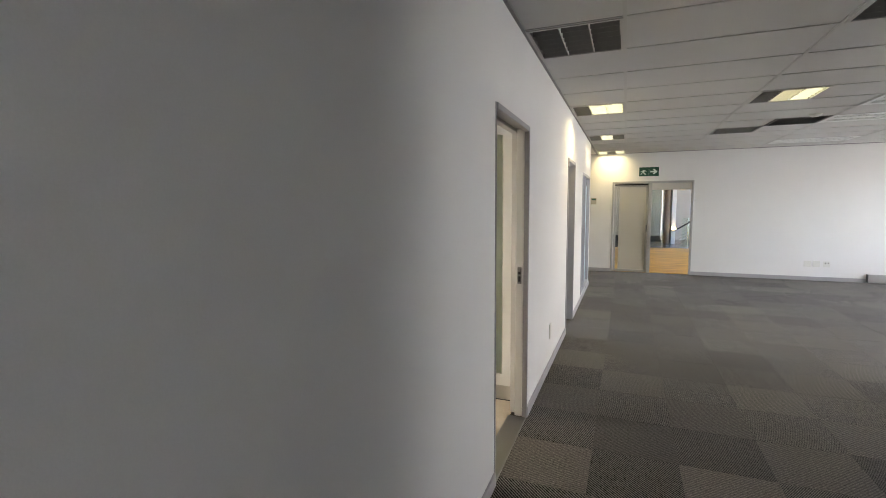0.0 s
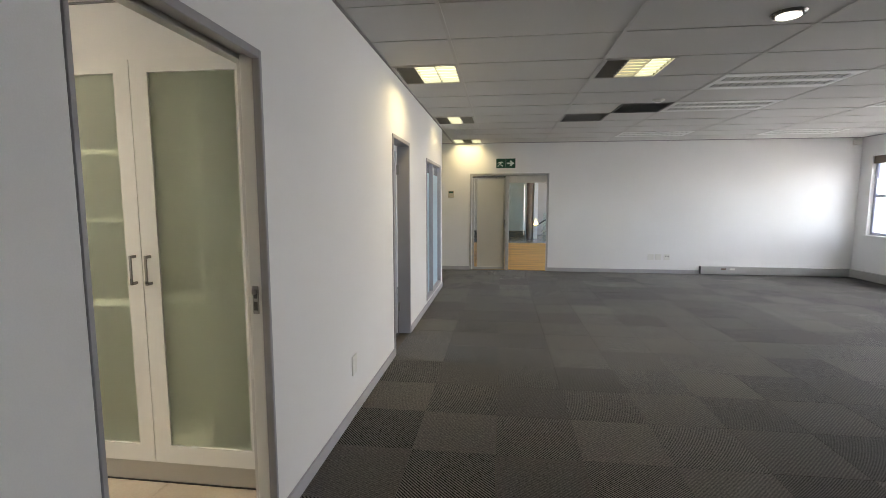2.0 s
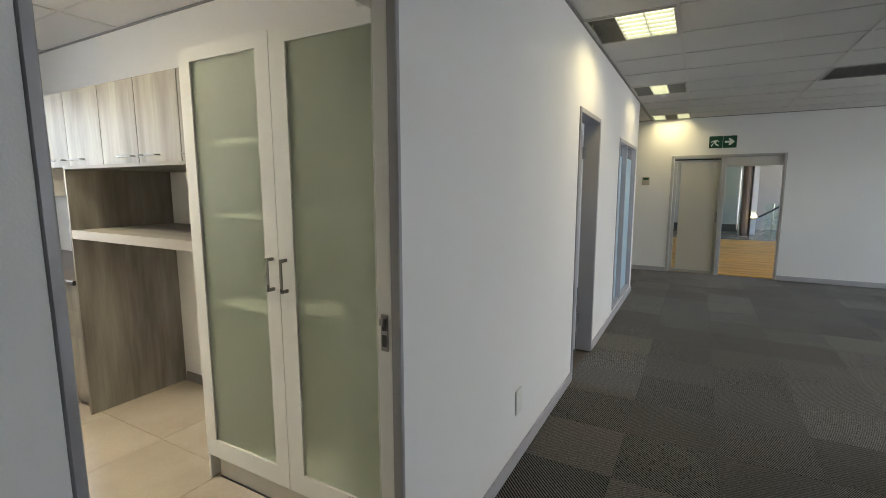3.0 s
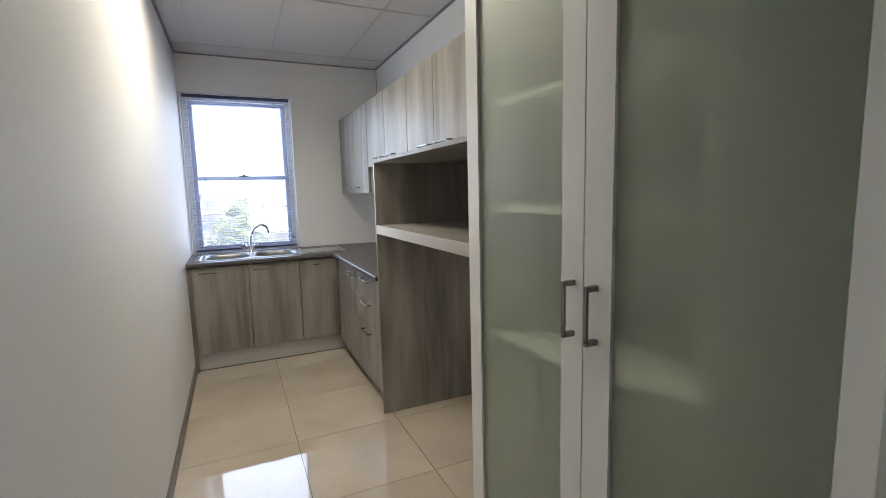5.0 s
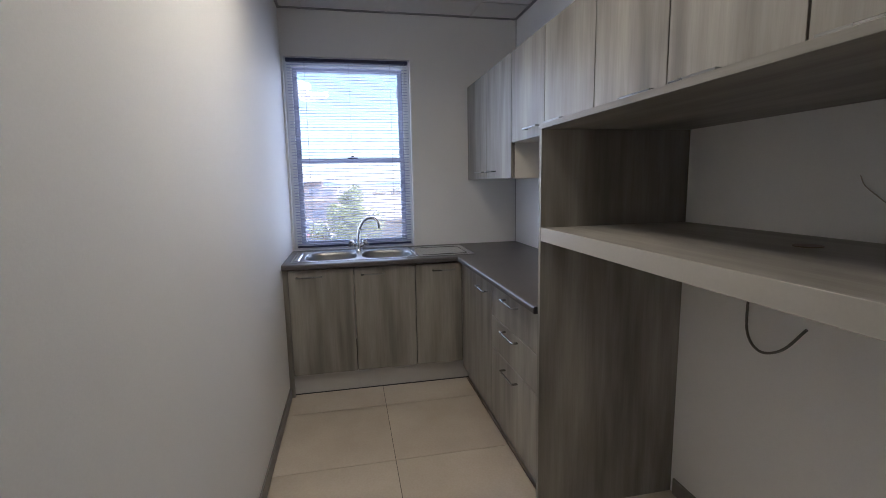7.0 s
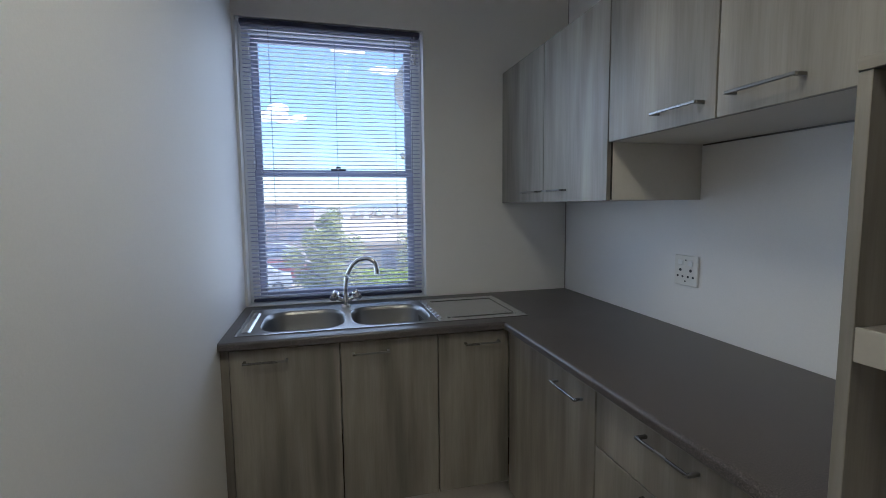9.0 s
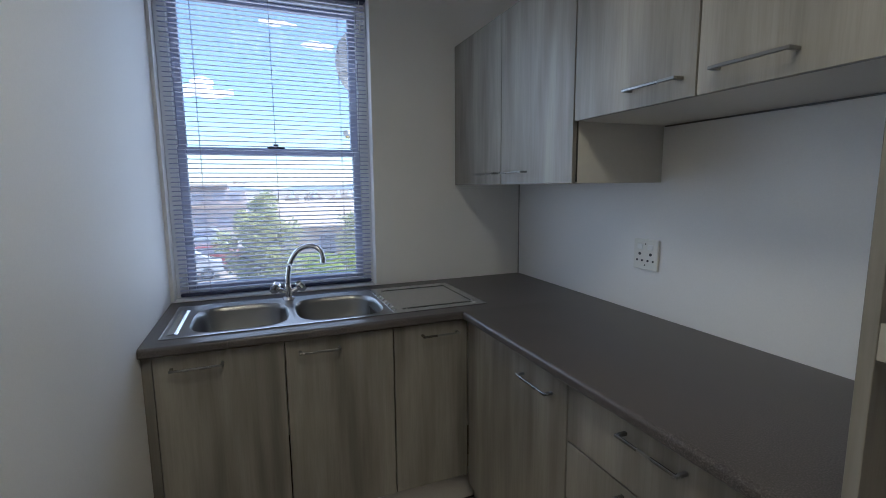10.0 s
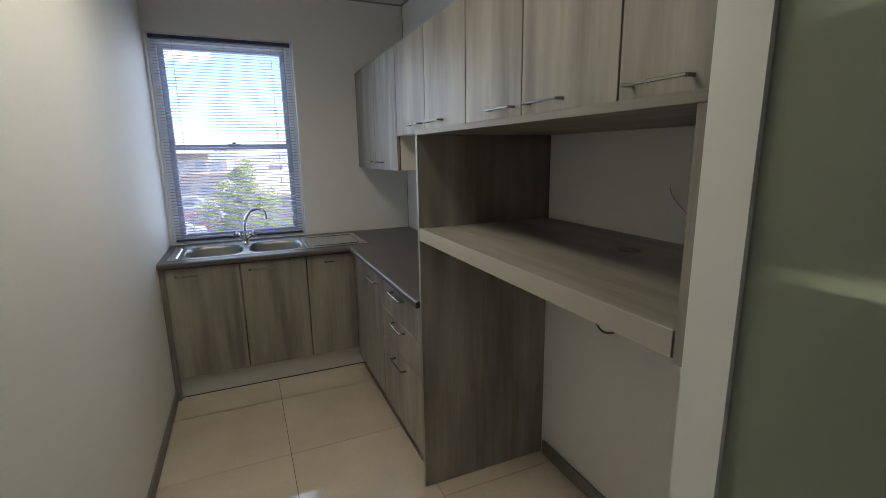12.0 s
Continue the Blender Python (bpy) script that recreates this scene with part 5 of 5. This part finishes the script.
tube(bm, [(2.25, 17.30, 0.62), (2.5, 17.30, 0.78), (3.4, 17.30, 1.42)], 0.025, 10)
part("handrail", bm, M["black"], t)
for k in range(4):
    bm = B()
    tube(bm, [(2.3 + 0.02 * k, 17.36, 0.12 + k * 0.12), (3.4, 17.36, 0.85 + k * 0.12)], 0.009, 8)
    part("rail_bar", bm, M["chrome"], t)
for xx in (2.58, 3.2):
    bm = B()
    tube(bm, [(xx, 17.34, 0), (xx, 17.34, 1.0)], 0.018, 10)
    part("post", bm, M["chrome"], t)
t = thing("wall_lamp", (2.27, 18.72, 0.55), "small warm glowing wall lamp on the pillar", "wall lamp")
bm = B()
bx(bm, (2.21, 18.67, 0.52), (2.33, 18.748, 0.60), 0.008, 2)
part("shade", bm, M["warmlamp"], t, "glowing warm shade")
bm = B()
bx(bm, (2.20, 18.66, 0.49), (2.34, 18.749, 0.515))
part("bracket", bm, M["nickel"], t)

# ---------- outdoors, below the kitchen window ----------
GZ = -3.4
bm = B()
bx(bm, (-3000, -2500, GZ - 0.5), (2500, 2500, GZ))
setting("ground", bm, M["asphalt"], "pale paved yard reaching to the horizon", "ground")


def leaf_cloud(bm, centre, radii, n, size, rng, lumps=26):
    """Small leaf quads gathered round many clump centres inside an uneven crown."""
    c = Vector(centre)
    heads = []
    while len(heads) < lumps:
        p = Vector((rng.uniform(-1, 1), rng.uniform(-1, 1), rng.uniform(-1, 1)))
        if 0.25 < p.length < 1.0:
            heads.append((Vector((p.x * radii[0], p.y * radii[1], p.z * radii[2])), rng.uniform(0.22, 0.42)))
    for _ in range(n):
        h, r = rng.choice(heads)
        d = Vector((rng.gauss(0, 1), rng.gauss(0, 1), rng.gauss(0, 1))).normalized() * (rng.random() ** 0.4) * r
        p = c + h + Vector((d.x * radii[0], d.y * radii[1], d.z * radii[2] * 0.75))
        a = Vector((rng.gauss(0, 1), rng.gauss(0, 1), rng.gauss(0, 0.6))).normalized()
        b = a.cross(Vector((rng.gauss(0, 1), rng.gauss(0, 1), rng.gauss(0, 1)))).normalized()
        s = size * rng.uniform(0.6, 1.3)
        q = [p + a * s, p + b * s * 0.45, p - a * s, p - b * s * 0.45]
        bm.faces.new([bm.verts.new(x) for x in q])


def tree(x, y, height, radii, seed, n, label):
    rng = random.Random(seed)
    t = thing("tree", (x, y, GZ), label, "tree")
    bm = B()
    top = GZ + height
    tube(bm, [(x, y, GZ), (x + 0.05, y, GZ + height * 0.3), (x - 0.04, y + 0.06, GZ + height * 0.6), (x, y, top - 0.6)], 0.1, 10, [0.14, 0.11, 0.075, 0.02])
    part("trunk", bm, M["bark"], t, smooth=True)
    for k in range(9):
        a = rng.uniform(0, 6.28)
        z = GZ + height * rng.uniform(0.28, 0.75)
        bm = B()
        tube(bm, [(x, y, z), (x + 0.4 * radii[0] * math.cos(a), y + 0.4 * radii[1] * math.sin(a), z + 0.3), (x + 0.8 * radii[0] * math.cos(a), y + 0.8 * radii[1] * math.sin(a), z + 0.55)], 0.03, 7, [0.04, 0.028, 0.008])
        part("limb", bm, M["bark"], t)
    bm = B()
    leaf_cloud(bm, (x, y, top - radii[2] * 1.02), radii, n, 0.075, rng, 34)
    leaf_cloud(bm, (x, y + 0.05, top - radii[2] * 0.42), (radii[0] * 0.5, radii[1] * 0.5, radii[2] * 0.42), n // 4, 0.07, rng, 12)
    part("crown", bm, M["leaf"], t)


tree(-18, 2.55, 4.6, (1.15, 1.12, 1.9), 3, 12000, "dense green tree below the window")
tree(-27.6, 7.7, 3.6, (1.0, 1.2, 1.6), 5, 5000, "small green tree beside the tan building")

bm = B()
rng = random.Random(8)
leaf_cloud(bm, (-24.5, 5.25, -2.55), (0.9, 2.3, 1.0), 11000, 0.08, rng, 40)
solid("hedge", bm, M["lime"], (-24.5, 5.25, GZ), "bright lime-green clipped hedge", "hedge")


def windows_on(t, x, spots, w, h):
    for y, z in spots:
        bm = B()
        bx(bm, (x, y - w / 2 - 0.08, z - 0.08), (x + 0.06, y + w / 2 + 0.08, z + h + 0.08))
        wd = part("window", bm, M["sash"], t)
        bm = B()
        bx(bm, (x + 0.061, y - w / 2, z), (x + 0.075, y + w / 2, z + h))
        part("pane", bm, M["darkpane"], wd)


t = thing("office_building", (-63, -3, GZ), "flat-roofed mauve office building with a parapet", "building")
bm = B()
bx(bm, (-70, -16, GZ), (-60, 1.3, 1.2))
bx(bm, (-66, -16, 1.2), (-61.5, -0.6, 1.75))
part("wall", bm, M["plasterA"], t)
bm = B()
bx(bm, (-70.1, -16.1, 1.75), (-59.4, -0.4, 1.92))
bx(bm, (-60.3, -16.0, -0.55), (-59.5, 1.35, -0.35))
part("roof", bm, M["plasterB"], t)
windows_on(t, -60, [(-3.6, 0.0), (-1.4, 0.1), (0.2, 0.1), (-6.5, 0.0), (-3.4, -2.6), (-1.1, -2.6)], 1.1, 0.75)
bm = B()
for k in range(3):
    bx(bm, (-63 - k, 0.0 + 0.5 * k, 1.92), (-62.6 - k, 0.35 + 0.5 * k, 2.25))
part("roof_vent", bm, M["plasterA"], t)

t = thing("tan_building", (-36, 8, GZ), "low sand-coloured building with a tan roof", "building")
bm = B()
bx(bm, (-44, 3.0, GZ), (-30, 18, -0.75))
part("wall", bm, M["plasterB"], t)
bm = B()
prism(bm, [(-44.4, -0.75), (-37, 0.5), (-29.5, -0.75), (-29.5, -0.9), (-44.4, -0.9)], "y", 2.7, 18.3)
part("roof", bm, M["roof"], t)
windows_on(t, -30, [(6.3, -2.6), (9.6, -2.6)], 0.8, 1.25)
bm = B()
for k in range(3):
    bx(bm, (-29.92, 6.3 - 0.4 + 0.27 * k, -2.6), (-29.90, 6.3 - 0.36 + 0.27 * k, -1.35))
for k in range(4):
    bx(bm, (-29.921, 5.9, -2.45 + 0.3 * k), (-29.905, 6.7, -2.41 + 0.3 * k))
part("window_bars", bm, M["black"], t)

t = thing("gabled_house", (-120, 16, GZ), "far white gabled house in the town", "house", "far gabled houses")
bm = B()
bx(bm, (-121.5, 14.2, GZ), (-118, 17.2, -0.9))
part("wall", bm, M["plasterB"], t)
bm = B()
prism(bm, [(14.0, -1.0), (15.7, 0.3), (17.4, -1.0), (17.4, -1.2), (14.0, -1.2)], "x", -121.7, -117.8)
part("roof", bm, M["roof"], t)
bm = B()
prism(bm, [(14.9, -0.9), (15.7, 0.75), (16.1, 0.75), (16.4, -0.9)], "x", -117.7, -117.4)
part("gable", bm, M["gable"], t, "white gable end")
for k, (dx, dy) in enumerate(((-2, -5.2), (4, 4.6), (-9, 9.5), (-16, 0.8), (-20, -12), (-14, 15), (-30, 22))):
    copy_thing(t, pose(-120 + dx, 16 + dy, GZ, 0, 0, 4 * (k % 3)))


def car(x, y, turn, paint, label):
    t = thing("parked_car", (0, 0, 0), label, "car", "parked cars")
    prof = [(-2.1, 0.35), (-2.12, 0.75), (-1.75, 0.92), (-1.25, 0.98), (-0.75, 1.42), (0.75, 1.46), (1.45, 1.02), (2.05, 0.92), (2.12, 0.5), (2.05, 0.32)]
    bm = B()
    prism(bm, prof, "y", -0.82, 0.82)
    bmesh.ops.bevel(bm, geom=list(bm.edges), offset=0.05, segments=2, affect="EDGES")
    part("body", bm, paint, t, smooth=True)
    for s in (-1, 1):
        bm = B()
        prism(bm, [(-1.12, 1.02), (-0.70, 1.36), (0.70, 1.39), (1.30, 1.03)], "y", s * 0.80, s * 0.826)
        part("side_window", bm, M["darkpane"], t)
    for px in (-1.3, 1.3):
        for s in (-1, 1):
            bm = B()
            cyl(bm, (px, s * 0.84 - 0.1, 0.31), 0.31, 0.2, "y", 20)
            w = part("tyre", bm, M["black"], t)
            bm = B()
            cyl(bm, (px, s * 0.95 - 0.005, 0.31), 0.19, 0.012, "y", 16)
            part("rim", bm, M["steel"], w)
    t.matrix_basis = pose(x, y, GZ, 0, 0, turn)
    return t


paints = [mat("red_paint", (0.38, 0.10, 0.09), 0.3), mat("white_paint", (0.50, 0.50, 0.51), 0.3), mat("silver_paint", (0.45, 0.46, 0.48), 0.3, 0.5), mat("blue_paint", (0.05, 0.08, 0.18), 0.25)]
for x, y, tn, k, lab in ((-30, -1.5, 96, 1, "white hatchback parked in the yard"), (-37.5, -1.0, 92, 2, "silver hatchback parked in the yard"), (-33, -0.35, 90, 0, "red hatchback parked in the yard"), (-41, -1.8, 95, 3, "dark blue hatchback parked in the yard"), (-47, -2.0, 90, 1, "white hatchback parked in the yard")):
    car(x, y, tn, paints[k], lab)

# satellite dish on the outer wall
t = thing("satellite_dish", (-5.7, 3.36, 2.0), "beige satellite dish on a bracket outside the window", "satellite dish")
bm = B()
n, rings = 36, []
for j in range(6):
    r = 0.24 * j / 5
    dpt = 0.05 * (j / 5) ** 2
    rings.append([bm.verts.new((-5.72 + dpt, 3.36 + r * 1.0 * math.cos(2 * math.pi * k / n), 2.29 + r * 1.1 * math.sin(2 * math.pi * k / n))) for k in range(n)] if j else [bm.verts.new((-5.72, 3.36, 2.29))])
for k in range(n):
    bm.faces.new((rings[0][0], rings[1][k], rings[1][(k + 1) % n]))
for p, q in zip(rings[1:], rings[2:]):
    for k in range(n):
        bm.faces.new((p[k], q[k], q[(k + 1) % n], p[(k + 1) % n]))
ext = bmesh.ops.solidify(bm, geom=list(bm.faces), thickness=0.006)
part("reflector", bm, M["dish"], t, smooth=True)
bm = B()
tube(bm, [(-5.68, 3.34, 2.03), (-5.55, 3.27, 1.86), (-5.50, 3.19, 1.775)], 0.010, 8)
part("arm", bm, M["nickel"], t)
bm = B()
tube(bm, [(-5.53, 3.20, 1.775), (-5.47, 3.14, 1.775)], 0.022, 12)
part("receiver", bm, M["plastic"], t)
bm = B()
tube(bm, [(-5.50, 3.165, 1.752), (-5.46, 3.14, 1.752)], 0.010, 10)
part("receiver_cap", bm, M["yellow"], t, "yellow receiver cap")
bm = B()
tube(bm, [(-5.73, 3.38, 2.29), (-5.40, 3.75, 2.25), (-4.86, 3.75, 2.20)], 0.016, 8)
part("bracket", bm, M["nickel"], t)

# far ridge and clouds
bm = B()
prof = [(-900 + 60 * k, 7 + 6 * math.sin(k * 0.7) + 4 * math.sin(k * 1.9)) for k in range(46)]
for (a, h0), (b, h1) in zip(prof, prof[1:]):
    f = [bm.verts.new(p) for p in ((-1500, a, GZ - 1), (-1500, b, GZ - 1), (-1560, b, h1), (-1560, a, h0))]
    bm.faces.new(f)
setting("backdrop_hills", bm, M["hill"], "hazy blue hills on the horizon", "hills")


def cloud(x, y, z, sx, sy, sz, seed, n=26):
    rng = random.Random(seed)
    bm = B()
    for k in range(n):
        u = rng.uniform(-1, 1)
        w = math.sqrt(max(0.05, 1 - u * u))
        r = rng.uniform(0.25, 0.5) * w
        m4 = Matrix.Translation((x + rng.uniform(-1, 1) * sx * w, y + u * sy, z + abs(rng.gauss(0, 0.45)) * sz * w)) @ Matrix.Diagonal((sx * r, sy * r * 0.9, sz * r * 1.1, 1))
        bmesh.ops.create_icosphere(bm, subdivisions=3, radius=1.0, matrix=m4)
    for vv in bm.verts:
        nz = noise.fractal(vv.co * (2.2 / sz), 1.0, 2.0, 4)
        vv.co += Vector((0, nz * sz * 0.22, nz * sz * 0.20))
    setting("backdrop_cloud", bm, M["cloud"], "small white fair-weather cloud", "cloud", True)


cloud(-302, -22, 55, 6, 14, 6, 11)
cloud(-302, 20, 97, 5, 10, 2.0, 12, 22)
cloud(-302, 42, 86, 5, 10, 1.6, 13, 22)
cloud(-302, -26, 110, 6, 16, 4, 14)
cloud(-302, -60, 80, 8, 20, 6, 15)
cloud(-302, 120, 70, 8, 22, 7, 16)

# ---------- floor pieces ----------
fl = bpy.data.objects["floor"]
bm = B()
bx(bm, (-0.3009, -0.3009, -0.008), (0.3009, 0.3009, 0))
tile = meshed("floor_tile", bm, M["ftile"], (0, 0, 0))
for ix in range(9):
    for iy in range(4):
        cx, cy = -2.53 - 0.3025 + 0.605 * (ix - 3), 2.785 - 0.605 * 1.5 + 0.605 * iy
        if cx > -0.1 or cy > 4.2 or cy < 2.0 or cx < -4.5:
            continue
        ob = new("floor_tile", tile)
        ob.parent = fl
        ob.location = (cx, cy, random.uniform(-0.0003, 0.0003))
ob = None
bm = B()
bx(bm, (-4.615, 4.10, -0.011), (-0.12, 8.76, 0))
setting("floor_side_room", bm, M["carpet_b"], "grey carpet of the side room", "floor")

ctile = []
for key in ("carpet_a", "carpet_b"):
    bm = B()
    bx(bm, (-0.244, -0.244, -0.011), (0.244, 0.244, 0))
    ctile.append(meshed("carpet_tile", bm, M[key], (0, 0, 0)))
far = [B(), B()]
count = 0
for ix in range(-10, 16):
    for iy in range(0, 34):
        x0, y0 = PX0 + P * ix, PY0 + P * iy
        x1, y1 = x0 + P, y0 + P
        if y1 > 11.2 or x0 > 7.5 or (x0 < -0.3 and y0 < 8.6):
            continue
        turned = (ix + iy + 1) % 2
        lo = Vector((max(x0 + 0.001, -0.001 if y0 < 8.7 else -4.6), max(y0 + 0.001, -4.0), -0.011))
        hi = Vector((min(x1 - 0.001, XE), min(y1 - 0.001, YE + 0.02), 0.0))
        if hi.y - lo.y < 0.02:
            continue
        if -0.3 < x0 < 5.3 and y0 > 0.3 and count < 300 and hi.y - lo.y > 0.48 and hi.x - lo.x > 0.45:
            ob = new("carpet_tile", ctile[turned])
            ob.parent = fl
            ob.location = ((x0 + x1) / 2, (y0 + y1) / 2, random.uniform(-0.0006, 0.0004))
            count += 1
        else:
            vs = [far[turned].verts.new((x, y, z)) for z in (lo.z, hi.z) for x, y in ((lo.x, lo.y), (hi.x, lo.y), (hi.x, hi.y), (lo.x, hi.y))]
            for q in ((0, 3, 2, 1), (4, 5, 6, 7), (0, 1, 5, 4), (1, 2, 6, 5), (2, 3, 7, 6), (3, 0, 4, 7)):
                far[turned].faces.new([vs[i] for i in q])
for bm, key in zip(far, ("carpet_a", "carpet_b")):
    ob = new("carpet_tiles", meshed("carpet_tiles", bm, M[key], (0, 0, 0)))
    ob.parent = fl
    tagged(ob, "outlying grey ribbed carpet tiles", kind="stuff")
